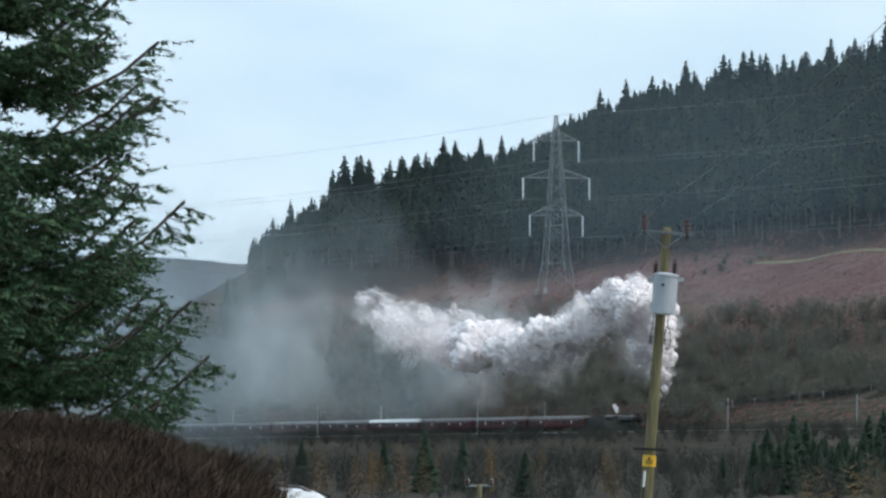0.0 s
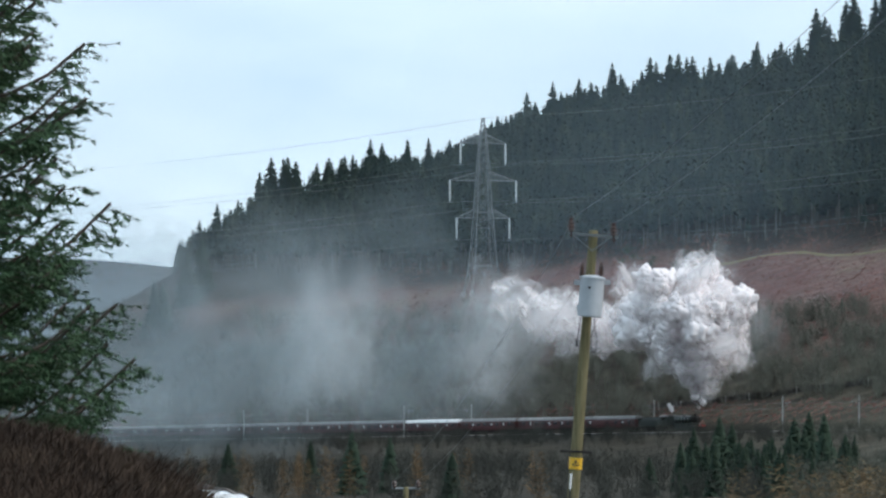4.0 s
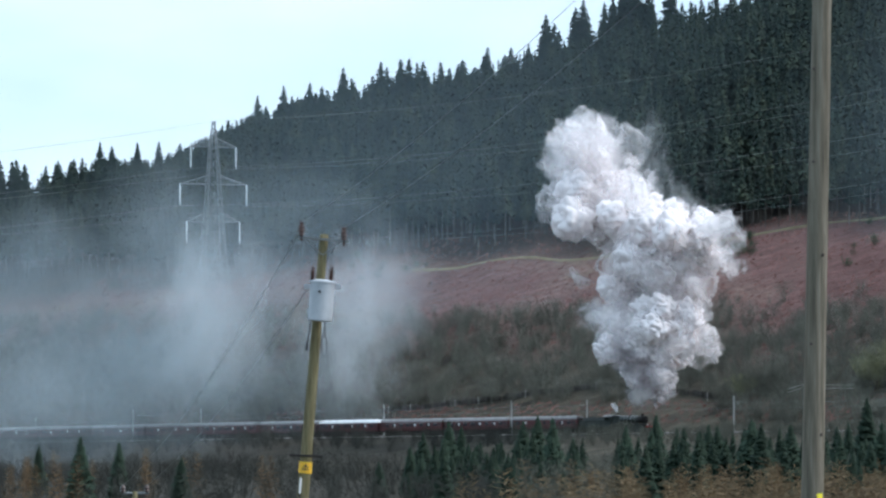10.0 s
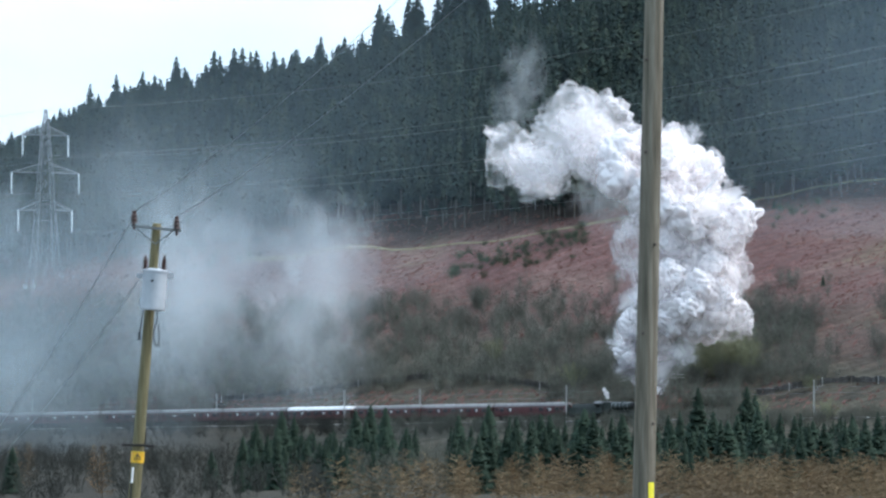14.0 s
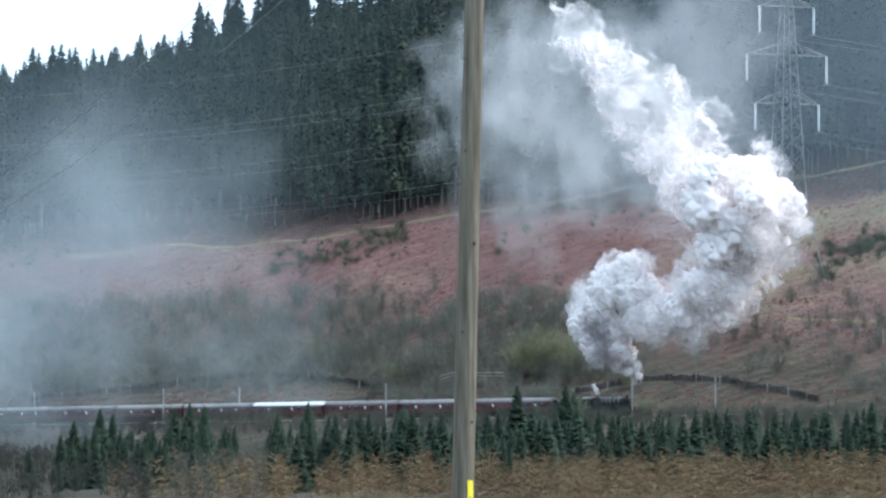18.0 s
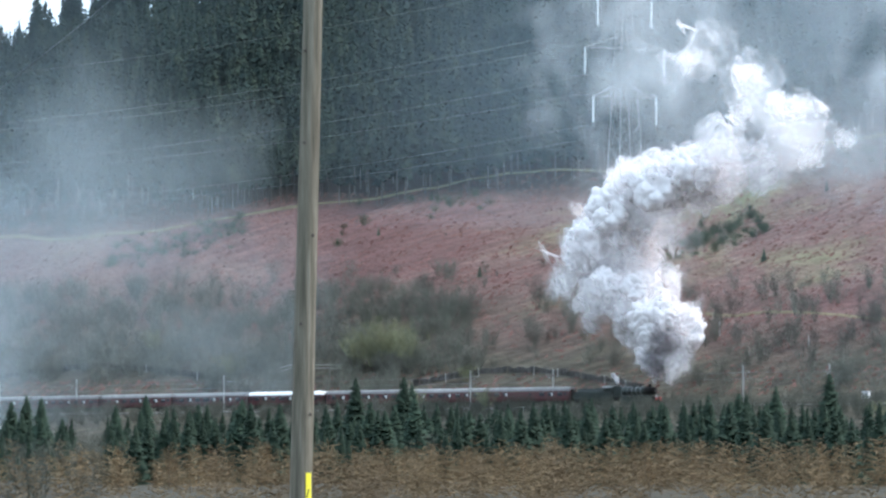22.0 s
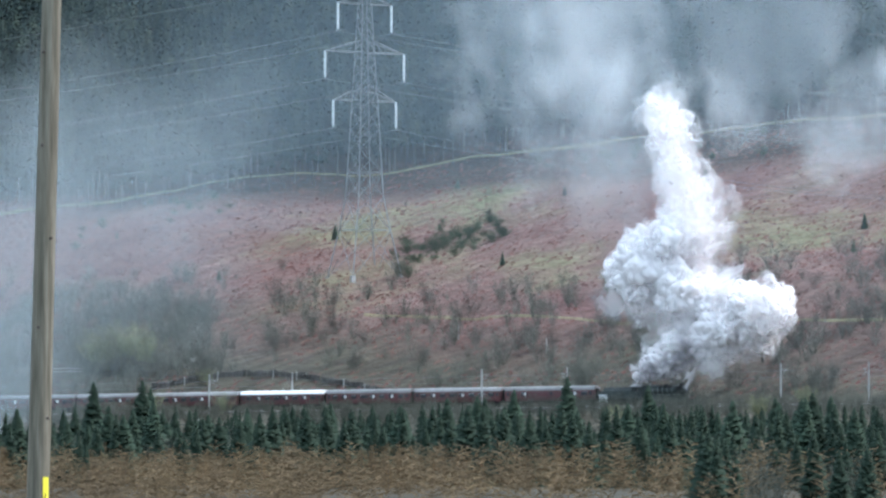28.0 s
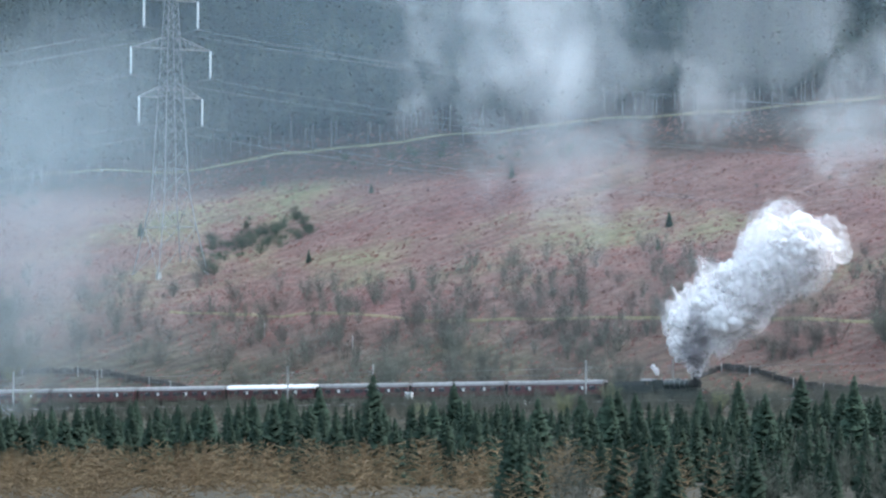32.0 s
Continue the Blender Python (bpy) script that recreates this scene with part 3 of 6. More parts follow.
# ---- pylons ----
def pylon_thing(m, body, label, base=6.4):
    """A lattice suspension tower: body is the height from the ground to the lowest arm."""
    t = empty("pylon", m, label, "pylon", "power line")
    arms = [(body, 8.2), (body + 11.2, 10.3), (body + 22.4, 7.0)]
    top = body + 30.0

    def half(z):
        if z < body * 0.42:
            return base - (base - 3.3) * z / (body * 0.42)
        if z < body + 22:
            return 3.3 - (3.3 - 1.15) * (z - body * 0.42) / (body * 0.58 + 22)
        return max(0.35, 1.15 * (1 - (z - body - 22) / 11))
    zs = [0.0]
    while zs[-1] < top - 0.8:
        zs.append(min(top, zs[-1] + max(1.7, half(zs[-1]) * 1.75)))
    leg_r, web_r = 0.14, 0.065
    for sx, sy in ((1, 1), (1, -1), (-1, 1), (-1, -1)):
        bm = bmesh.new()
        for a, b in zip(zs, zs[1:]):
            rod(bm, (sx * half(a), sy * half(a), a), (sx * half(b), sy * half(b), b), leg_r if a < body else leg_r * 0.75, None, 4, False)
        part("leg", bm, GALV, t)
        bm = bmesh.new()
        box(bm, (sx * base, sy * base, -0.3), (1.0, 1.0, 1.6), None, 0.05)
        part("foundation", bm, CONCRETE, t)
    for dx, dy in ((1, 0), (-1, 0), (0, 1), (0, -1)):
        bm = bmesh.new()
        for i, (a, b) in enumerate(zip(zs, zs[1:])):
            ha, hb = half(a), half(b)

            def at(side, h, z):
                return (dx * h + dy * side * h, dy * h + dx * side * h, z)
            rod(bm, at(1, ha, a), at(-1, hb, b), web_r, None, 4, False)
            rod(bm, at(-1, ha, a), at(1, hb, b), web_r, None, 4, False)
            if i in (1, 3) or abs(a - body) < 2:
                rod(bm, at(1, ha, a), at(-1, ha, a), web_r, None, 4, False)
        part("bracing", bm, GALV, t)
    tips = []
    for z, reach in arms:
        for s in (-1, 1):
            bm = bmesh.new()
            h0, h1 = half(z), half(z + 3.0)
            tip = Vector((s * reach, 0, z))
            for y in (-1, 1):
                rod(bm, (s * h0, y * h0, z), tip, 0.11, None, 4, False)
                rod(bm, (s * h1, y * h1, z + 2.7), tip, 0.10, None, 4, False)
                for k in range(1, 5):
                    q = k / 5
                    lo = Vector((s * h0, y * h0, z)).lerp(tip, q)
                    hi = Vector((s * h1, y * h1, z + 2.7)).lerp(tip, q - 0.1)
                    rod(bm, lo, hi, 0.06, None, 4, False)
            part("cross_arm", bm, GALV, t)
            bm = bmesh.new()
            prof = [(0.1, 0)]
            for k in range(18):
                prof += [(0.32, -0.15 - k * 0.33), (0.2, -0.3 - k * 0.33)]
            prof = [(r, h) for r, h in reversed(prof + [(0.08, -6.3)])]
            lathe(bm, tip, prof, 8)
            ins = part("insulator_string", bm, GLASS_DISC, t, "pale glass insulator string")
            bm = bmesh.new()
            for y in (-1, 1):
                rod(bm, tip + Vector((0, 0, -6.3)), tip + Vector((0, y * 0.8, -6.6)), 0.07, None, 5)
                rod(bm, tip + Vector((s * 0.5, y * 0.8, -6.4)), tip + Vector((-s * 0.5, y * 0.8, -6.4)), 0.06, None, 5)
            part("clamp", bm, GALV, ins)
            tips.append(tip + Vector((0, 0, -6.5)))
    tips.append(Vector((0, 0, top)))
    return t, [m @ p for p in tips]


def wire_thing(name, spans, r, mat, label, category="cable", sag=0.0, sides=4, steps=18):
    """Cables as thin swept bars, hanging in a curve between their ends."""
    t = empty(name, None, label, category)
    for a, b in spans:
        bm = bmesh.new()
        pts = [a.lerp(b, i / steps) - Vector((0, 0, sag * 4 * (i / steps) * (1 - i / steps))) for i in range(steps + 1)]
        tube(bm, pts, r, sides)
        part("conductor", bm, mat, t)
    return t


def build_power_line():
    p1 = polar(1.93, 1005)
    p2 = polar(17.6, 775)
    p1.z, p2.z = 15.0, 17.2
    g1, g2 = float(land(p1.x, p1.y)), float(land(p2.x, p2.y))
    p1.z, p2.z = g1, g2
    z1 = 1005 * math.tan(radians(2.72)) - g1
    z2 = 775 * math.tan(radians(4.50)) - g2
    t1, e1 = pylon_thing(Matrix.Translation(p1) @ Matrix.Rotation(radians(14), 4, "Z"), z1, "galvanised steel lattice pylon with three pairs of arms on the hillside", 4.7)
    t2, e2 = pylon_thing(Matrix.Translation(p2) @ Matrix.Rotation(radians(-17.6 + 28), 4, "Z"), z2, "tall galvanised lattice pylon among bracken above the railway")
    left = polar(-14, 1500, 90)
    right = polar(36, 760, 70)
    wire_thing("power_line_cables", list(zip(e1, e2)), 0.035, WIRE, "grey overhead conductors strung between two lattice pylons", sag=6.0)
    wire_thing("power_line_cables", [(a, left + (a - e1[-1])) for a in e1], 0.035, WIRE, "grey overhead conductors running down the valley from a pylon", sag=12.0)
    wire_thing("power_line_cables", [(a, right + (a - e2[-1])) for a in e2], 0.035, WIRE, "grey overhead conductors running up the valley from a pylon", sag=7.0)


build_power_line()


# ---- the railway ----
def track_pose(u, w=0.0, lift=0.0):
    """A pose on the line: x forward up the valley, y away from the camera, z up."""
    p = ALONG * u + ACROSS * (D0 + w)
    slope = math.atan((float(rail_z(u + 5)) - float(rail_z(u - 5))) / 10)
    m = Matrix((ALONG, ACROSS, Vector((0, 0, 1)))).transposed().to_4x4()
    return Matrix.Translation((p.x, p.y, float(rail_z(u)) + lift)) @ m @ Matrix.Rotation(-slope, 4, "Y")


def strip(name, us, section, mat, label, category, kind="structure"):
    """A long body swept along the line: section of (across, height) points."""
    vs, fs, n = [], [], len(section)
    for u in us:
        for w, h in section:
            p = ALONG * u + ACROSS * (D0 + w)
            vs.append((p.x, p.y, float(rail_z(u)) + h))
    for i in range(len(us) - 1):
        for j in range(n - 1):
            fs.append((i * n + j, i * n + j + 1, (i + 1) * n + j + 1, (i + 1) * n + j))
    ob = new(name, mesh_of(name, vs, fs, mat))
    return tagged(ob, label, category, kind=kind)


US = [u for u in range(-1150, 60, 15)]
TRACKS = (0.0, -3.6)
strip("ballast", US, [(-7.5, -1.6), (-6.2, -0.32), (2.6, -0.32), (4.0, -1.4)], BALLAST, "grey stone ballast bed under two railway tracks", "ballast")
for w0 in TRACKS:
    for side in (-0.76, 0.76):
        q = w0 + side
        strip("rail", US, [(q - 0.075, -0.16), (q - 0.075, -0.145), (q - 0.03, -0.12), (q - 0.036, 0.0), (q + 0.036, 0.0), (q + 0.03, -0.12), (q + 0.075, -0.145), (q + 0.075, -0.16)], RAIL, "worn steel running rail", "rail")


def build_sleepers():
    bm = bmesh.new()
    box(bm, (0, 0, 0), (0.26, 2.5, 0.16))
    v = np.array([q.co[:] for q in bm.verts])
    f = np.array([[q.index for q in g.verts] for g in bm.faces])
    bm.free()
    vs, fs, base = [], [], 0
    for u in np.arange(-760, -60, 0.7):
        for w0 in TRACKS:
            m = np.array(track_pose(u, w0, -0.25))
            vs.append(v @ m[:3, :3].T + m[:3, 3])
            fs.append(f + base)
            base += len(v)
    tagged(new("sleepers", fast_mesh("sleepers", np.concatenate(vs), np.concatenate(fs), CONCRETE)), "grey concrete sleepers under the rails", "sleepers", kind="stuff")


build_sleepers()


def wheelset(parent, x, r, name="wheel", spokes=0):
    """One axle: two wheels with flanges and an axle bar."""
    made = []
    for y in (-0.72, 0.72):
        bm = bmesh.new()
        turn = Matrix.Rotation(radians(90), 3, "X")
        s = -1 if y > 0 else 1
        if spokes:
            lathe(bm, (0, 0, -0.06), [(r - 0.07, 0), (r, 0.0), (r, 0.12), (r + 0.03, 0.13), (r - 0.07, 0.14)], 24)
            bm.faces.ensure_lookup_table()
            bmesh.ops.delete(bm, geom=[bm.faces[-1], bm.faces[-2]], context="FACES_ONLY")
            lathe(bm, (0, 0, -0.08), [(0.16, 0), (0.16, 0.2)], 12)
            for k in range(spokes):
                a = 2 * math.pi * k / spokes
                rod(bm, (0.1 * math.cos(a), 0.1 * math.sin(a), 0.02), ((r - 0.04) * math.cos(a), (r - 0.04) * math.sin(a), 0.02), 0.035, None, 4)
        else:
            lathe(bm, (0, 0, -0.06), [(r, 0.0), (r, 0.12), (r + 0.03, 0.13), (r * 0.8, 0.14)], 18)
        bmesh.ops.transform(bm, matrix=Matrix.Rotation(radians(90 * s), 4, "X"), verts=bm.verts)
        ob = part(name, bm, SOOT, parent)
        ob.matrix_basis = Matrix.Translation((x, y, r))
        made.append(ob)
    return made


ROLLING = []     # (wheel, radius) of all that turns


def coach_thing(roof_mat, label, brake=False):
    """A maroon main-line coach, 19.7 m over the body, x forward, standing on z = 0."""
    t = empty("railway_coach", None, label, "railway coach", "coaches of the train")
    L, W = 19.5, 2.8
    half = W / 2
    side = [(-half * 0.93, 1.05), (-half, 1.5), (-half, 2.0), (-half * 0.985, 2.75), (-half * 0.96, 3.05)]
    bm = bmesh.new()
    ring = side + [(-y, z) for y, z in reversed(side)]
    rows_ = [[bm.verts.new((x, y, z)) for y, z in ring] for x in (-L / 2, L / 2)]
    for i in range(len(ring)):
        j = (i + 1) % len(ring)
        bm.faces.new((rows_[0][i], rows_[0][j], rows_[1][j], rows_[1][i]))
    bm.faces.new(rows_[0])
    bm.faces.new(rows_[1][::-1])
    body = part("body", bm, MAROON, t)
    bm = bmesh.new()
    arc = [(half * 1.0 * math.cos(a), 3.05 + 0.82 * math.sin(a) ** 0.85) for a in np.linspace(0.03, math.pi - 0.03, 13)]
    rows_ = [[bm.verts.new((x, y, z)) for y, z in arc] for x in (-L / 2 - 0.08, -L / 2 + 1.2, L / 2 - 1.2, L / 2 + 0.08)]
    for a, b in zip(rows_, rows_[1:]):
        for i in range(len(arc) - 1):
            bm.faces.new((a[i], a[i + 1], b[i + 1], b[i]))
    bm.faces.new(rows_[0])
    bm.faces.new(rows_[-1][::-1])
    roof = part("roof", bm, roof_mat, t, smooth=False)
    for x in np.arange(-L / 2 + 1.6, L / 2 - 1, 2.0):
        bm = bmesh.new()
        lathe(bm, (x, 0.25 if int(x) % 2 else -0.25, 3.84), [(0.16, 0), (0.16, 0.06), (0.24, 0.08), (0.2, 0.16)], 8)
        part("roof_ventilator", bm, roof_mat, roof)
    for s in (-1, 1):
        for i in range(8):
            x = -L / 2 + 2.1 + i * (L - 4.2) / 7
            if brake and i in (2, 3, 4):
                continue
            bm = bmesh.new()
            box(bm, (x, s * half * 0.995, 2.4), (1.25, 0.05, 0.78), Euler((s * radians(-1.5), 0, 0)).to_matrix(), 0.02)
            w_ = part("window", bm, WINDOW, t)
            bm = bmesh.new()
            box(bm, (x, s * (half * 0.995 + 0.015), 2.66), (1.2, 0.04, 0.05))
            part("window_bar", bm, STEEL, w_)
            if s < 0 and i in (1, 4, 6):
                bm = bmesh.new()
                box(bm, (x + 0.25, s * (half + 0.012), 2.4), (0.45, 0.04, 0.6))
                part("blind", bm, BLIND, w_, "pale blind drawn across part of the window")
        for x in (-L / 2 + 0.75, L / 2 - 0.75, 0.5 if brake else -0.1):
            bm = bmesh.new()
            box(bm, (x, s * half, 2.02), (0.72, 0.05, 1.92), None, 0.02)
            d_ = part("door", bm, MAROON, t)
            bm = bmesh.new()
            box(bm, (x, s * (half + 0.012), 2.42), (0.5, 0.05, 0.7), None, 0.02)
            part("door_window", bm, WINDOW, d_)
    bm = bmesh.new()
    for y in (-1.15, 1.15):
        box(bm, (0, y, 0.93), (L, 0.12, 0.26))
        rod(bm, (-4.5, y, 0.85), (-2.2, y, 0.42), 0.04)
        rod(bm, (-2.2, y, 0.42), (2.2, y, 0.42), 0.04)
        rod(bm, (2.2, y, 0.42), (4.5, y, 0.85), 0.04)
    box(bm, (0.6, -0.7, 0.6), (2.0, 0.8, 0.5), None, 0.03)
    part("underframe", bm, SOOT, t)
    for s in (-1, 1):
        bm = bmesh.new()
        box(bm, (s * (L / 2 + 0.22), 0, 2.2), (0.46, 1.1, 2.3), None, 0.05)
        part("gangway", bm, SOOT, t)
        for y in (-0.86, 0.86):
            bm = bmesh.new()
            rod(bm, (s * L / 2, y, 1.05), (s * (L / 2 + 0.3), y, 1.05), 0.09, None, 10)
            rod(bm, (s * (L / 2 + 0.3), y, 1.05), (s * (L / 2 + 0.36), y, 1.05), 0.22, None, 12)
            part("buffer", bm, SOOT, t)
        bm = bmesh.new()
        for y in (-1.0, 1.0):
            box(bm, (s * 7.0, y, 0.55), (3.4, 0.1, 0.22), None, 0.02)
            for dx in (-1.3, 1.3):
                box(bm, (s * 7.0 + dx, y, 0.5), (0.5, 0.2, 0.36), None, 0.03)
        box(bm, (s * 7.0, 0, 0.6), (0.4, 2.0, 0.3))
        bogie = part("bogie", bm, SOOT, t)
        for dx in (-1.3, 1.3):
            wheelset(bogie, s * 7.0 + dx, 0.46)
    return t


def tender_thing():
    t = empty("tender", None, "dark lined six-wheeled tender heaped with coal behind the engine", "tender")
    bm = bmesh.new()
    box(bm, (0, 0, 1.95), (6.6, 2.5, 1.45), None, 0.06)
    part("tank", bm, LOCO_GREEN, t)
    bm = bmesh.new()
    for y in (-1.15, 1.15):
        box(bm, (0.4, y, 2.95), (5.4, 0.06, 0.6), Euler((0.12 * y, 0, 0)).to_matrix())
    part("coal_guard", bm, LOCO_GREEN, t)
    bm = bmesh.new()
    rnd = random.Random(4)
    for i in range(70):
        m = Matrix.Translation((rnd.uniform(-1.8, 2.6), rnd.uniform(-0.95, 0.95), 2.75 + rnd.uniform(0, 0.55))) @ Euler((rnd.random() * 6, rnd.random() * 6, 0)).to_matrix().to_4x4()
        bmesh.ops.create_icosphere(bm, subdivisions=1, radius=rnd.uniform(0.15, 0.34), matrix=m)
    part("coal", bm, SOOT, t)
    bm = bmesh.new()
    for y in (-1.02, 1.02):
        box(bm, (0, y, 0.95), (6.6, 0.06, 0.7), None, 0.02)
    box(bm, (-3.35, 0, 1.05), (0.1, 2.5, 0.4))
    part("frame", bm, SOOT, t)
    for x in (-2.1, 0.0, 2.1):
        ROLLING.extend((w_, 0.64) for w_ in wheelset(t, x, 0.64))
    return t


def loco_thing():
    """A 4-6-0 express engine, x forward, standing on z = 0, centre of its length at x = 0."""
    t = empty("steam_locomotive", None, "dark green steam locomotive working hard with a pale cab roof", "steam locomotive")
    lay = Matrix.Rotation(radians(90), 3, "Y")
    bm = bmesh.new()
    lathe(bm, (-2.6, 0, 2.72), [(0.88, 0), (0.9, 0.05), (0.84, 2.0), (0.78, 4.6), (0.78, 4.62)], 24, lay)
    part("boiler", bm, LOCO_GREEN, t, smooth=True)
    bm = bmesh.new()
    lathe(bm, (2.02, 0, 2.72), [(0.8, 0), (0.8, 1.75), (0.74, 1.8), (0.7, 1.86), (0.3, 1.95)], 24, lay)
    smokebox = part("smokebox", bm, SOOT, t, smooth=True)
    bm = bmesh.new()
    rod(bm, (3.95, -0.28, 2.72), (4.0, 0.28, 2.72), 0.03)
    part("door_handle", bm, STEEL, smokebox)
    bm = bmesh.new()
    box(bm, (-3.6, 0, 2.6), (2.3, 1.7, 1.9), None, 0.25)
    part("firebox", bm, LOCO_GREEN, t)
    bm = bmesh.new()
    for x in np.arange(-2.4, 2.0, 0.92):
        lathe(bm, (x, 0, 2.72), [(0.9, 0), (0.9, 0.05)], 24, lay)
    part("boiler_band", bm, STEEL, t)
    bm = bmesh.new()
    lathe(bm, (2.9, 0, 3.45), [(0.34, 0), (0.26, 0.15), (0.27, 0.42), (0.33, 0.48), (0.31, 0.52)], 16)
    part("chimney", bm, SOOT, t, smooth=True)
    bm = bmesh.new()
    lathe(bm, (-0.2, 0, 3.4), [(0.42, 0), (0.38, 0.22), (0.28, 0.36), (0.1, 0.42)], 16)
    part("dome", bm, LOCO_GREEN, t, smooth=True)
    for y in (-0.18, 0.18):
        bm = bmesh.new()
        lathe(bm, (-3.2, y, 3.5), [(0.1, 0), (0.1, 0.18), (0.05, 0.3)], 8)
        part("safety_valve", bm, STEEL, t)
    cab = bmesh.new()
    for y in (-1.25, 1.25):
        box(cab, (-5.4, y, 1.95), (1.9, 0.05, 1.3))
        box(cab, (-4.75, y, 2.95), (0.5, 0.05, 0.8))
        box(cab, (-6.1, y, 2.95), (0.2, 0.05, 0.8))
        box(cab, (-5.4, y, 3.3), (1.9, 0.05, 0.15))
    box(cab, (-4.5, 0, 2.6), (0.06, 2.5, 1.7))
    cab_ob = part("cab", cab, LOCO_GREEN, t)
    bm = bmesh.new()
    arc = [(1.32 * math.cos(a), 3.36 + 0.45 * math.sin(a)) for a in np.linspace(0, math.pi, 9)]
    rr_ = [[bm.verts.new((x, y, z)) for y, z in arc] for x in (-6.6, -4.35)]
    for i in range(8):
        bm.faces.new((rr_[0][i], rr_[0][i + 1], rr_[1][i + 1], rr_[1][i]))
    bm.faces.new(rr_[0]), bm.faces.new(rr_[1][::-1])
    part("cab_roof", bm, ROOF_GREY, cab_ob, "pale grey curved cab roof")
    bm = bmesh.new()
    for y in (-1.05, 1.05):
        box(bm, (-0.3, y, 1.62), (9.2, 0.5, 0.06))
        for x in (-1.55, 0.4, 2.3):
            lathe(bm, (x, y - 0.03, 1.0), [(0.98, 0), (0.98, 0.06)], 24, Matrix.Rotation(radians(90), 3, "X"))
    part("running_plate", bm, LOCO_GREEN, t)
    bm = bmesh.new()
    for y in (-0.5, 0.5):
        box(bm, (-0.2, y, 1.15), (9.8, 0.08, 0.7))
    part("main_frame", bm, SOOT, t)
    bm = bmesh.new()
    box(bm, (4.75, 0, 1.15), (0.14, 2.5, 0.42), None, 0.02)
    beam = part("buffer_beam", bm, BUFFER_RED, t, "red front buffer beam")
    for y in (-0.86, 0.86):
        bm = bmesh.new()
        rod(bm, (4.8, y, 1.1), (5.2, y, 1.1), 0.1, None, 10)
        rod(bm, (5.2, y, 1.1), (5.26, y, 1.1), 0.23, None, 14)
        part("buffer", bm, SOOT, beam)
    bm = bmesh.new()
    lathe(bm, (4.7, -0.75, 1.45), [(0.1, 0), (0.1, 0.22), (0.04, 0.3)], 8)
    part("headlamp", bm, WHITE, t, "white oil headlamp")
    for y in (-1.0, 1.0):
        bm = bmesh.new()
        lathe(bm, (2.7, y, 1.0), [(0.36, 0), (0.36, 1.05), (0.2, 1.1)], 14, lay)
        part("cylinder", bm, LOCO_GREEN, t)
        bm = bmesh.new()
        box(bm, (-0.3, y * 0.92, 0.72), (4.0, 0.06, 0.12), None, 0.02)
        part("coupling_rod", bm, STEEL, t)
    for x in (-2.45, -0.4, 1.65):
        ROLLING.extend((w_, 0.93) for w_ in wheelset(t, x, 0.93, "driving_wheel", 16))
    for x in (2.55, 4.3):
        ROLLING.extend((w_, 0.5) for w_ in wheelset(t, x, 0.5, "bogie_wheel"))
    return t


def rear_u(t):
    """How far along the line the rear of the tender stands at t seconds."""
    return float(np.interp(t, (0, 6, 23, 27, 32), (-596.0, -531.5, -344.1, -301.1, -247.9)))


TRAIN = []       # (thing, distance of its middle behind the tender's rear)
loco = loco_thing()
loco.scale = (1.1, 1.05, 1.03)
TRAIN.append((loco, -14.5))
tender = tender_thing()
tender.scale = (1.1, 1.05, 1.03)
TRAIN.append((tender, -4.1))


def build_train():
    plain = coach_thing(ROOF_GREY, "maroon railway coach with a grey roof")
    brake = coach_thing(ROOF_GREY, "maroon brake coach with a grey roof and fewer windows", True)
    white = coach_thing(ROOF_WHITE, "maroon railway coach with a clean white roof")
    order = [brake, plain, plain, white] + [plain] * 8
    used = set()
    for i, kind in enumerate(order):
        ob = kind if kind.name not in used else copy_thing(kind, Matrix())
        used.add(kind.name)
        TRAIN.append((ob, 10.25 + 20.45 * i))


build_train()


# ---- the wooden poles of the local line ----
def pole_between(bm, a, b, r0, r1, sides=14):
    a, b = Vector(a), Vector(b)
    rot_ = (b - a).to_track_quat("Z", "Y").to_matrix()
    n, L = 9, (b - a).length
    prof = [(r0 + (r1 - r0) * i / n, L * i / n) for i in range(n + 1)] + [(r1 * 0.8, L + 0.01)]
    lathe(bm, a, prof, sides, rot_)


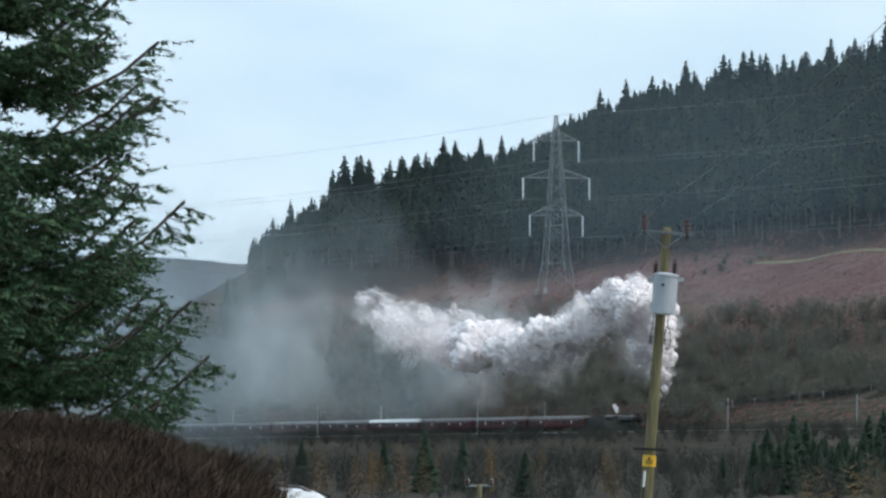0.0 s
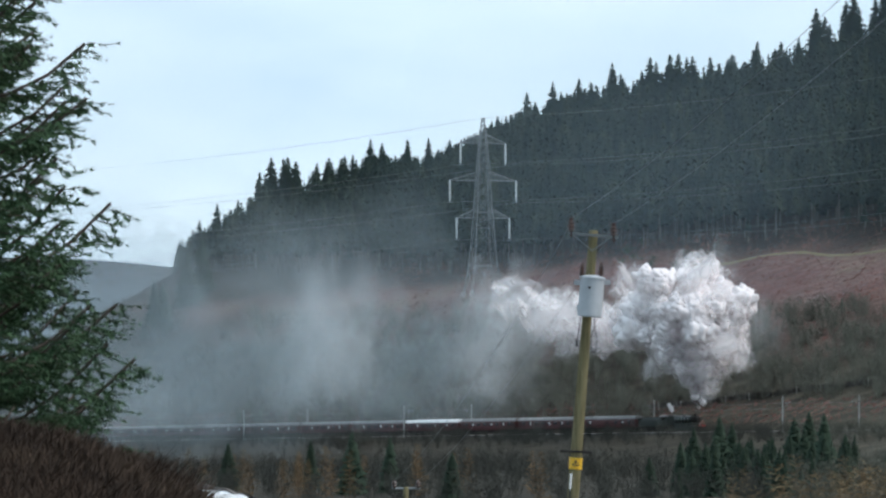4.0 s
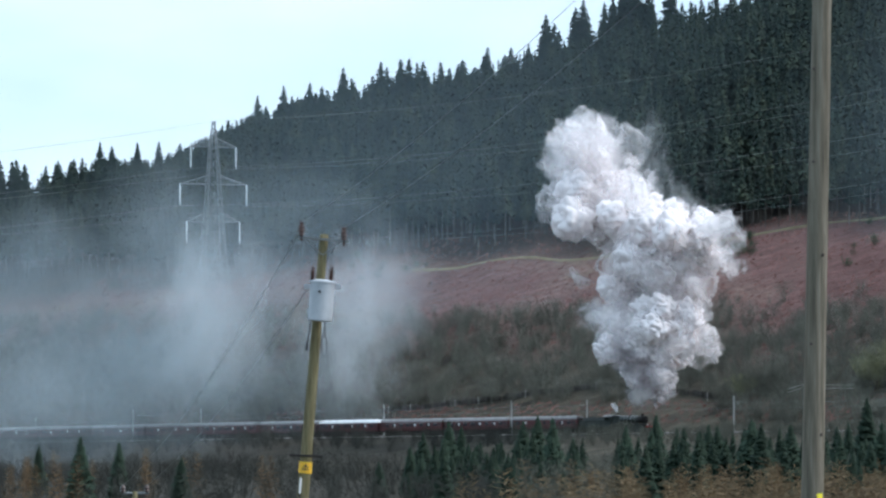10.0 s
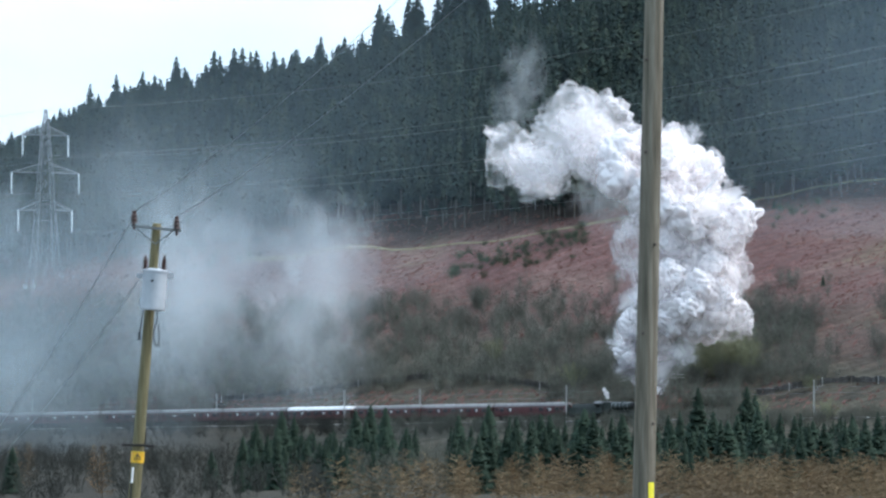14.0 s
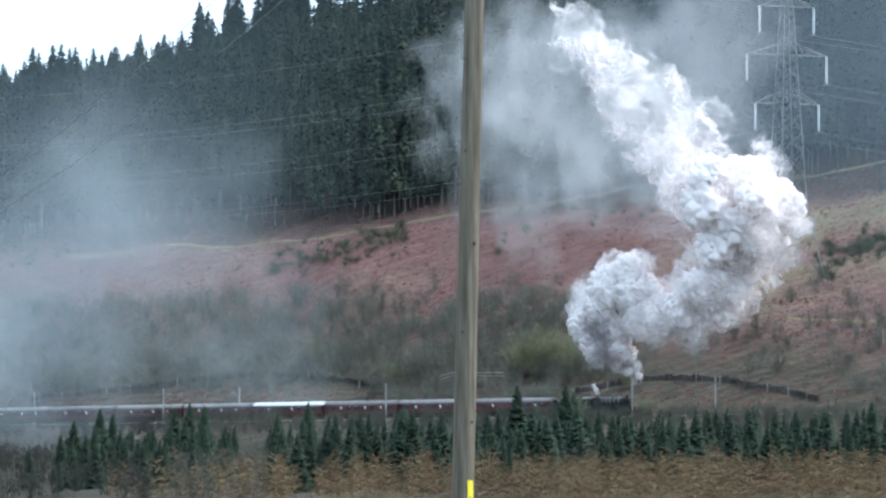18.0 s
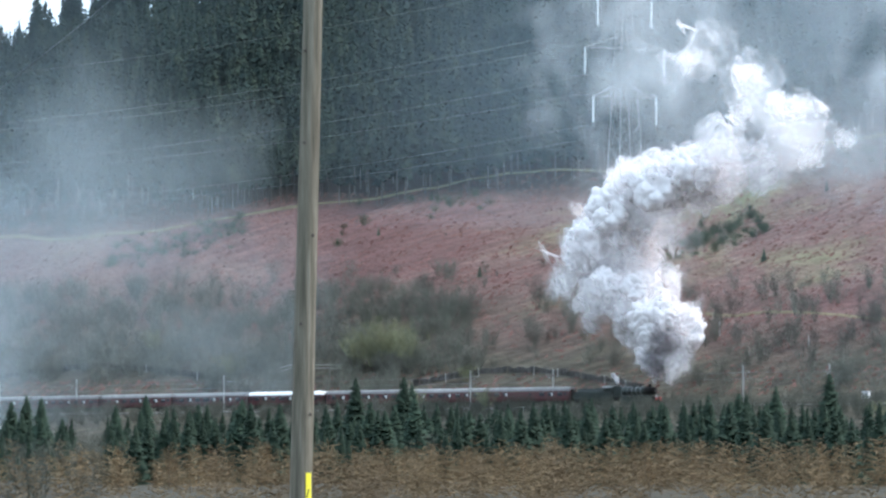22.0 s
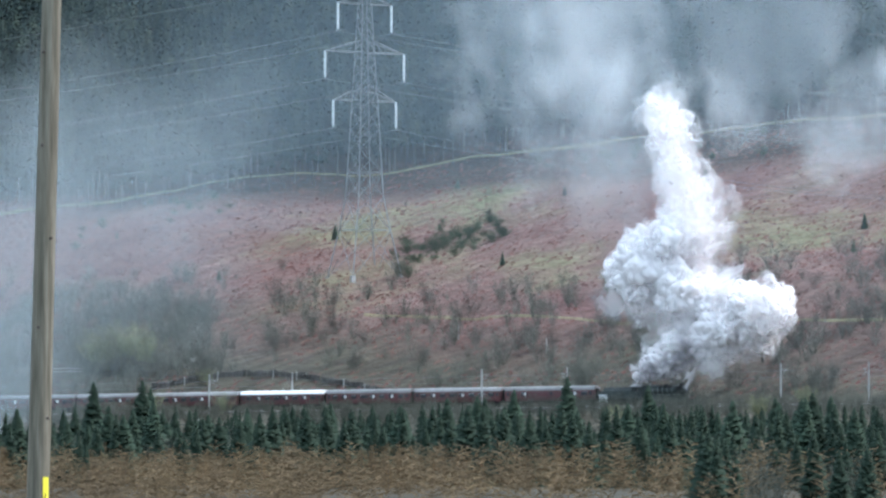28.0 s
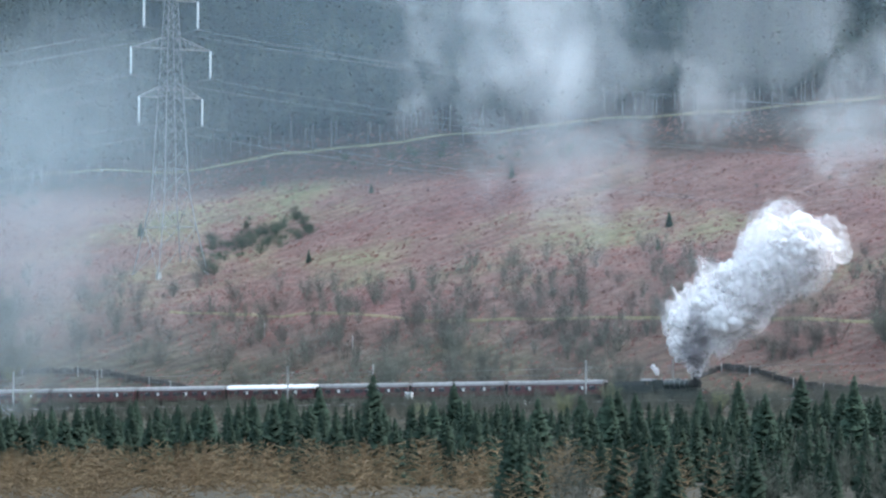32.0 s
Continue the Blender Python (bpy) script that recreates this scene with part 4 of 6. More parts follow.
def build_poles():
    # transformer pole
    d = 65.0
    a, b = polar(3.45, d, d * math.tan(radians(-2.09))), polar(3.815, d, d * math.tan(radians(2.50)))
    axis = (b - a).normalized()
    foot = a - axis * 2.2
    while foot.z > float(land(foot.x, foot.y)) - 0.5:
        foot -= axis * 0.1
    right = Vector((math.cos(radians(3.6)), -math.sin(radians(3.6)), 0))
    away = Vector((math.sin(radians(3.6)), math.cos(radians(3.6)), 0))
    t = empty("utility_pole", Matrix.Translation(foot), "leaning wooden pole carrying a grey transformer can and a yellow sign", "utility pole")
    inv = Matrix.Translation(-foot)

    def add(name, bm, mat, parent=t, label="", smooth=False):
        bmesh.ops.transform(bm, matrix=inv, verts=bm.verts)
        return part(name, bm, mat, parent, label, smooth)
    bm = bmesh.new()
    pole_between(bm, foot, b, 0.135, 0.085)
    add("pole", bm, GREEN_POLE, smooth=True)

    def at(z):
        return foot + axis * ((z - foot.z) / axis.z)
    ends = [polar(3.43, d, d * math.tan(radians(2.62))), polar(4.15, d, d * math.tan(radians(2.53)))]
    arm_z = d * math.tan(radians(2.42))
    bm = bmesh.new()
    c = at(arm_z) - away * 0.12
    box(bm, c, (0.98, 0.05, 0.05), Matrix((right, away, Vector((0, 0, 1)))).transposed() @ Matrix.Rotation(radians(5), 3, "Y"), 0.01)
    for s in (-1, 1):
        rod(bm, c + right * 0.38 * s, at(arm_z - 0.3) - away * 0.1, 0.011)
    add("cross_arm", bm, GALV)
    for e in ends:
        bm = bmesh.new()
        prof = [(0.025, -0.26), (0.03, -0.14), (0.075, -0.13), (0.05, -0.08), (0.085, -0.06), (0.055, -0.01), (0.08, 0.01), (0.04, 0.06), (0.05, 0.1), (0.02, 0.12)]
        lathe(bm, e - away * 0.12, prof, 12)
        add("pin_insulator", bm, INSULATOR)
    zt, zb = d * math.tan(radians(1.70)), d * math.tan(radians(1.03))
    top_c, bot_c = at(zt) - away * 0.34, at(zb) - away * 0.34
    rot_ = axis.to_track_quat("Z", "Y").to_matrix()
    bm = bmesh.new()
    h = (top_c - bot_c).length
    lathe(bm, bot_c + right * 0.05, [(0.225, 0), (0.235, 0.02), (0.235, h - 0.04), (0.25, h - 0.035), (0.25, h), (0.235, h + 0.01), (0.1, h + 0.04)], 28, rot_)
    can = add("transformer_tank", bm, GREY_PAINT, label="grey cylindrical transformer tank")
    bm = bmesh.new()
    rod(bm, top_c + right * 0.05 - away * 0.235 + axis * -0.2 - right * 0.05, top_c - away * 0.27 - axis * 0.2, 0.028, None, 10)
    add("plug", bm, BLACK, can)
    for s in (-0.16, 0.2):
        bm = bmesh.new()
        prof = [(0.03, 0)] + [q for k in range(4) for q in ((0.06, 0.04 + k * 0.05), (0.035, 0.065 + k * 0.05))] + [(0.015, 0.28)]
        lathe(bm, top_c + right * s - away * 0.02 + axis * 0.01, prof, 10, rot_)
        add("bushing", bm, INSULATOR, can)
    for s in (-1, 1):
        bm = bmesh.new()
        box(bm, top_c + right * (0.05 + 0.29 * s) - axis * 0.1, (0.12, 0.05, 0.09), None, 0.01)
        add("lug", bm, GREY_PAINT, can)
    bm = bmesh.new()
    box(bm, bot_c + right * (0.05 - 0.24) + axis * 0.16, (0.04, 0.05, 0.16), None, 0.01)
    add("valve", bm, GREY_PAINT, can)
    bm = bmesh.new()
    p = at(d * math.tan(radians(0.62))) + right * 0.17 - away * 0.1
    loop = [p + right * 0.055 * math.cos(k * 0.3927) + Vector((0, 0, 0.22 * math.sin(k * 0.3927))) for k in range(4, 21)]
    tube(bm, loop + [at(zb) - away * 0.2 + right * 0.15], 0.012, 5)
    add("cable_loop", bm, BLACK)
    bm = bmesh.new()
    box(bm, at(d * math.tan(radians(0.6))) - right * 0.16 - away * 0.05, (0.05, 0.06, 0.16), None, 0.01)
    rod(bm, at(d * math.tan(radians(0.6))) - right * 0.16 - away * 0.05, at(zb) - right * 0.12 - away * 0.2, 0.012)
    add("fuse_holder", bm, BLACK)
    bm = bmesh.new()
    c = at(d * math.tan(radians(-1.235))) - away * 0.13
    rod(bm, c - right * 0.32, c + right * 0.3 - Vector((0, 0, 0.03)), 0.022, None, 6)
    rod(bm, c + right * 0.12, c + right * 0.14 + Vector((0, 0, 0.22)), 0.012)
    add("climbing_guard", bm, SOOT)
    bm = bmesh.new()
    c = at(d * math.tan(radians(-1.45)))
    lathe(bm, c - axis * 0.11, [(0.128, 0), (0.13, 0.01), (0.128, 0.22), (0.12, 0.221)], 20, rot_)
    sign = add("warning_sign", bm, YELLOW, label="yellow warning plate wrapped round the pole")
    bm = bmesh.new()
    q = c - away * 0.142
    tri = [q + Vector((0, 0, 0.07)), q + right * 0.06 - Vector((0, 0, 0.04)), q - right * 0.06 - Vector((0, 0, 0.04))]
    for k in range(3):
        rod(bm, tri[k], tri[(k + 1) % 3], 0.008, None, 4)
    rod(bm, q + Vector((0, 0, 0.045)), q - Vector((0, 0, 0.025)), 0.008, None, 4)
    add("triangle", bm, BLACK, sign)
    bm = bmesh.new()
    c2 = at(d * math.tan(radians(-1.62))) - right * 0.07 - away * 0.11
    rod(bm, c2, c2 - axis * 0.3, 0.022, None, 8)
    add("cable_cover", bm, WHITE)
    bm = bmesh.new()
    rod(bm, c2 - axis * 0.3, c2 - axis * 1.6, 0.014, None, 6)
    add("earth_cable", bm, BLACK)
    # near pole
    d2 = 40.0
    a2, b2 = polar(12.085, d2, d2 * math.tan(radians(-2.2))), polar(12.285, d2, d2 * math.tan(radians(6.27)))
    axis2 = (b2 - a2).normalized()
    foot2 = a2 - axis2 * 0.6
    while foot2.z > float(land(foot2.x, foot2.y)) - 0.6:
        foot2 -= axis2 * 0.1
    head2 = b2 + axis2 * 2.6
    t2 = empty("utility_pole", Matrix.Translation(foot2), "tall weathered wooden utility pole with a yellow tag", "utility pole")
    inv2 = Matrix.Translation(-foot2)

    def add2(name, bm, mat, parent=t2, label="", smooth=False):
        bmesh.ops.transform(bm, matrix=inv2, verts=bm.verts)
        return part(name, bm, mat, parent, label, smooth)
    bm = bmesh.new()
    pole_between(bm, foot2, head2, 0.14, 0.105, 24)
    add2("pole", bm, POLE_WOOD, smooth=True)
    right2 = Vector((math.cos(radians(12.2)), -math.sin(radians(12.2)), 0))
    away2 = Vector((math.sin(radians(12.2)), math.cos(radians(12.2)), 0))

    def at2(z):
        return foot2 + axis2 * ((z - foot2.z) / axis2.z)
    bm = bmesh.new()
    rot2 = axis2.to_track_quat("Z", "Y").to_matrix()
    c = at2(d2 * math.tan(radians(-2.12)))
    for k in range(5):
        q = radians(-62 + k * 7)
        p = c + right2 * 0.137 * math.cos(q) + away2 * 0.137 * math.sin(q)
        box(bm, p, (0.018, 0.006, 0.34), Matrix.Rotation(q + radians(90) - radians(12.2), 3, "Z"))
    tag = add2("tag", bm, LEMON, label="bright yellow identification tag")
    bm = bmesh.new()
    q = radians(-55)
    p = c + right2 * 0.141 * math.cos(q) + away2 * 0.141 * math.sin(q)
    box(bm, p + Vector((0, 0, -0.07)), (0.014, 0.006, 0.1), Matrix.Rotation(q + radians(90 - 12.2), 3, "Z") @ Matrix.Rotation(0.3, 3, "Y"))
    add2("mark", bm, BLACK, tag)
    for z in (-0.62, 0.45, 1.5, 2.6, 3.7):
        bm = bmesh.new()
        q = radians(-90 + random.Random(int(z * 100)).uniform(-50, 50))
        bmesh.ops.create_icosphere(bm, subdivisions=2, radius=0.02, matrix=Matrix.Translation(at2(z) + right2 * 0.128 * math.cos(q) + away2 * 0.128 * math.sin(q)))
        add2("knot", bm, BARK)
    tops = [head2 - axis2 * 0.2 + right2 * s * 0.5 for s in (-1, 1)]
    bm = bmesh.new()
    rod(bm, tops[0] - right2 * 0.1, tops[1] + right2 * 0.1, 0.045, None, 4)
    add2("cross_arm", bm, GALV)
    for p in tops:
        bm = bmesh.new()
        lathe(bm, p, [(0.03, 0), (0.07, 0.05), (0.05, 0.1), (0.08, 0.14), (0.03, 0.22)], 10)
        add2("pin_insulator", bm, INSULATOR)
    wire_thing("service_wires", [(e + Vector((0, 0, 0.1)), p + Vector((0, 0, 0.2))) for e, p in zip(ends, tops)], 0.006, WIRE, "two thin bare wires between wooden poles", sag=0.35)
    # lower pole down the slope
    d3 = 119.0
    c3 = polar(0.62, d3, -d3 * math.tan(radians(1.88)))
    foot3 = ground_at(c3)
    t3 = empty("utility_pole", Matrix.Translation(foot3), "small wooden pole with a crossarm and two insulators down the slope", "utility pole")
    bm = bmesh.new()
    pole_between(bm, (0, 0, -0.4), c3 - foot3 + Vector((0, 0, 0.05)), 0.13, 0.09)
    part("pole", bm, GREEN_POLE, t3, smooth=True)
    bm = bmesh.new()
    rod(bm, c3 - foot3 - right * 0.5, c3 - foot3 + right * 0.5, 0.045, None, 4)
    part("cross_arm", bm, GALV, t3)
    tips = []
    for s in (-1, 1):
        bm = bmesh.new()
        lathe(bm, c3 - foot3 + right * 0.42 * s, [(0.03, 0), (0.09, 0.08), (0.06, 0.14), (0.1, 0.18), (0.04, 0.3)], 10)
        part("pin_insulator", bm, INSULATOR, t3)
        tips.append(c3 + right * 0.42 * s + Vector((0, 0, 0.28)))
    wire_thing("service_wires", list(zip(tips, [e - away * 0.1 for e in ends])), 0.006, WIRE, "two thin bare wires running down to a lower pole", sag=0.5)


build_poles()


# ---- steam and smoke ----
def cauliflower(seed):
    """One billow of dense steam, about 1 m in radius, swollen in lumps of several sizes."""
    bm = bmesh.new()
    bmesh.ops.create_icosphere(bm, subdivisions=5, radius=1.0)
    off = Vector((seed * 3.1, seed * 7.7, 1.7))
    for v in bm.verts:
        n = v.co.normalized()
        k = 0.0
        for freq, amp in ((1.1, 0.42), (1.9, 0.32), (3.7, 0.085), (7.5, 0.026), (15.0, 0.008)):
            q = noise.noise(n * freq + off * freq)
            k += amp * (2.0 * abs(q) - 0.5) if freq > 1.5 else amp * q
        v.co = n * (0.72 + 0.62 * k)
    return bm


def sheet_puff(seed, sheets, mat, name="wisp", layered=False):
    """Thin smoke: curled sheets crossing one another within 1 m of the middle."""
    rnd = np.random.RandomState(seed)
    vs, fs, n = [], [], 9
    g = np.linspace(-1, 1, n)
    X, Y = np.meshgrid(g, g)
    for k in range(sheets):
        off = rnd.uniform(-0.45, 0.45)
        Z = off + 0.22 * fbm(X * 1.3 + 3 * k, Y * 1.3, seed + k, 2) + rnd.uniform(-0.25, 0.25) * (X * X + Y * Y)
        p = np.stack([X, Y, Z], -1).reshape(-1, 3)
        q = rnd.normal(0, 1, (3, 3))
        r, _ = np.linalg.qr(q)
        if layered:     # upright veils, one behind the other, lying along the wind
            turn = Matrix.Rotation(rnd.uniform(-0.22, 0.22), 3, "Z") @ Matrix.Rotation(math.pi / 2 + rnd.uniform(-0.3, 0.3), 3, "X") @ Matrix.Rotation(rnd.uniform(0, 6.28), 3, "Z")
            r = np.array(turn)
        i, j = np.meshgrid(np.arange(n - 1), np.arange(n - 1), indexing="ij")
        b = k * n * n
        vs.append(p @ r.T)
        quad = np.stack([i * n + j, i * n + j + 1, (i + 1) * n + j + 1, (i + 1) * n + j], -1).reshape(-1, 4)
        inside = (np.linalg.norm(p, axis=1) < 1.0)[quad].any(axis=1)
        fs.append(b + quad[inside])
    return fast_mesh(name, np.concatenate(vs), np.concatenate(fs), mat, True)


def keyed_puff(name, mesh, parent, size, squash=1.0):
    ob = new(name, mesh)
    ob.parent = parent
    ob.scale = (size, size, size * squash)
    if name != "billow" and name != "valve_steam":
        ob["kind"] = "stuff"
    return ob


CORE_MESHES = []
for s_ in range(7):
    bm_ = cauliflower(s_ + 1)
    me_ = bpy.data.meshes.new("billow")
    bm_.to_mesh(me_)
    bm_.free()
    me_.materials.append(SMOKE_CORE)
    me_.shade_smooth()
    CORE_MESHES.append(me_)
VEIL_MESHES = []
for me_ in CORE_MESHES:
    me_ = me_.copy()
    me_.materials[0] = SMOKE_VEIL
    VEIL_MESHES.append(me_)
THIN_MESHES = []
for me_ in CORE_MESHES:
    me_ = me_.copy()
    me_.materials[0] = SMOKE_THIN
    THIN_MESHES.append(me_)
EDGE_MESHES = [sheet_puff(40 + i, 2, SMOKE_EDGE) for i in range(5)]
DARK_MESHES = [sheet_puff(60 + i, 3, SMOKE_DARK) for i in range(3)]
WISP_MESHES = [sheet_puff(70 + i, 2, SMOKE_WISP, layered=True) for i in range(4)]
HAZE_MESHES = [sheet_puff(80 + i, 2, SMOKE_HAZE, layered=True) for i in range(5)]
LINGER_MESHES = [sheet_puff(95 + i, 2, LINGERING, layered=True) for i in range(3)]
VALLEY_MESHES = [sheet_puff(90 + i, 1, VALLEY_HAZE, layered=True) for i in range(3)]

# The column's shape as it rises and leans: at each time, from the chimney up, (metres ahead of the chimney, metres up, radius).
PLUME = [
    (0, "8,10,1.9;8,20,5.5;5,28,7.2;-1,32,6.6;-10,28,5.9;-22,24,5.9;-34,20,6.0;-44,19,5.5;-60,22,6.1;-74,24,7.1;-87,26,6.0;-98,29,5.4"),
    (1, "3,10,1.9;7,17,4.8;9,26,7.1;8,34,5.4;-4,32,6.2;-13,26,6.9;-23,22,6.3;-33,17,6.3;-43,15,6.0;-56,22,6.5;-71,21,7.3;-84,26,5.9"),
    (3, "2,6,1.6;4,15,4.8;4,25,9.1;2,33,9.7;-5,36,7.6;9,28,6.4;-2,17,7.0;-15,16,4.9;-28,21,5.0;-46,19,6.3;-62,21,6.8;-79,22,6.5"),
    (6, "1,9,1.8;5,14,5.5;-1,19,8.1;-14,24,7.9;-7,30,10.3;3,33,10.2;9,26,7.1;-6,41,9.5;3,43,7.6;-12,51,6.6;-15,57,4.4;-17,61,2.4"),
    (9, "5,7,2.0;6,13,5.1;0,19,9.5;10,25,8.2;-9,25,9.0;0,35,12.1;15,43,7.8;-6,45,10.9;-23,52,7.8;-9,58,9.0;-18,69,5.8;0,69,5.7"),
    (11.5, "4,8,1.7;6,13,6.2;-1,19,9.0;13,22,9.2;22,26,5.5;3,31,11.8;14,40,10.4;10,51,10.9;-8,56,9.4;-14,73,6.5;-24,51,7.0;-37,52,6.2"),
    (13, "5,6,2.2;4,13,6.7;10,21,9.7;25,24,7.2;16,33,10.9;22,45,8.4;6,42,11.6;9,56,9.7;-8,58,8.6;-16,71,6.2;-29,51,5.7;-40,53,6.3"),
    (17, "4,8,1.4;-1,14,5.7;-3,19,5.5;2,27,5.0;8,19,4.9;17,22,6.1;27,32,8.1;39,38,5.5;20,45,11.1;15,56,10.5;5,68,9.4;-5,78,6.9"),
    (18, "3,8,1.4;-2,14,5.3;-6,19,4.7;1,29,5.3;8,20,4.7;19,21,5.8;26,33,8.1;36,42,6.3;20,47,11.0;14,58,9.9;1,69,9.4;-13,79,7.1"),
    (20, "4,7,1.6;6,13,4.8;-2,18,6.7;-10,24,6.4;-9,32,5.6;8,24,3.7;21,24,5.7;29,33,7.3;39,42,6.2;25,48,8.5;12,59,8.0;-5,73,6.9"),
    (22, "2,6,1.6;4,10,4.5;7,14,6.2;1,19,7.4;-7,24,9.1;-11,30,8.6;-5,36,8.5;-3,43,5.5;11,46,5.6;23,52,8.4;39,53,8.3;8,71,7.3"),
    (24, "1,7,1.8;7,13,6.0;12,18,7.0;0,18,9.5;-10,25,8.0;1,29,9.6;-8,35,8.0;0,41,7.6;4,50,5.2;16,63,5.5;32,65,6.0;45,66,5.4"),
    (27, "-5,5,1.5;-1,8,3.5;5,12,4.9;13,16,4.9;15,20,4.3;5,19,6.5;-5,22,6.0;0,29,6.6;6,31,5.4;0,38,4.9;-2,47,3.9;-6,57,3.3"),
    (28, "-9,5,1.5;-3,8,3.0;4,11,4.5;13,16,5.2;19,18,3.8;7,19,5.4;-2,22,6.0;-10,25,4.9;-1,31,6.0;5,34,4.9;0,45,3.3;-3,58,3.0"),
    (29, "1,6,1.3;2,10,3.8;8,16,4.8;14,19,4.8;20,23,4.8;5,13,4.3;-1,13,4.1;-10,12,3.3;-15,11,2.4;1,28,5.9;-2,38,5.4;5,41,4.8"),
    (30, "1,5,1.3;1,10,3.7;1,15,4.5;7,18,5.1;14,21,5.1;21,24,4.2;8,20,4.8;-9,13,3.2;-20,12,2.4;-7,25,5.4;-1,33,5.9;-6,41,4.8"),
    (32, "1,5,1.3;1,10,3.4;3,14,4.7;8,19,5.0;13,22,5.0;19,26,4.7;23,28,4.0;12,20,4.2;6,16,3.7;17,24,4.2;15,27,4.6;20,30,4.2"),
]


# ---- trees and scrub of the valley floor and the slope ----
def bush_arrays(seed, height, width, stems, twigs, thick, spread=1.0, leader=0.0):
    """A bare bush or larch as thin tapering twigs: each twig is a narrow three-cornered blade."""
    rnd = np.random.RandomState(seed)
    tris = []

    def blade(a, b, w):
        d = b - a
        side = np.cross(d, rnd.normal(0, 1, 3))
        side = side / (np.linalg.norm(side) + 1e-9) * w
        tris.append((a - side, a + side, b))
    for i in range(stems):
        if leader:
            z0 = height * (0.08 + 0.86 * i / stems)
            a = np.array([0, 0, z0])
            ang = i * 2.4
            L = width * (1 - z0 / height) ** 0.7 * rnd.uniform(0.7, 1.15) + 0.15
            tip = a + np.array([math.cos(ang) * L, math.sin(ang) * L, L * rnd.uniform(0.05, 0.4)])
        else:
            a = np.array([rnd.normal(0, 0.12 * width), rnd.normal(0, 0.12 * width), 0.0])
            ang, lean = rnd.uniform(0, 6.283), rnd.uniform(0.05, 1.0) * spread
            L = height * rnd.uniform(0.75, 1.05) / math.sqrt(1 + (lean * width / height) ** 2)
            tip = a + np.array([math.cos(ang) * lean * width, math.sin(ang) * lean * width, L])
        blade(a, tip, thick * 1.6)
        for k in range(twigs):
            q = rnd.uniform(0.25, 1.0)
            p = a + (tip - a) * q
            d = rnd.normal(0, 1, 3)
            d[2] = abs(d[2]) * 0.9 + 0.15
            d /= np.linalg.norm(d)
            ln = (0.28 * L) * rnd.uniform(0.5, 1.2) * (1.15 - 0.6 * q)
            e = p + d * ln
            blade(p, e, thick)
            for j in range(2):
                p2 = p + (e - p) * rnd.uniform(0.3, 0.9)
                d2 = d + rnd.normal(0, 0.6, 3)
                blade(p2, p2 + d2 * ln * 0.45, thick * 0.7)
    v = np.array(tris).reshape(-1, 3)
    return v, np.arange(len(v)).reshape(-1, 3)


def bush_mesh(name, mat, *args, **kw):
    v, f = bush_arrays(*args, **kw)
    return fast_mesh(name, v, f, mat)


def by_the_wall(a, w):
    """The strips that are kept clear of scrub on the railway's side of the stone walls."""
    return (13.7 < a < 18.5 or 26.2 < a < 32 or 5 < a < 10.5) and 5 < w < 25


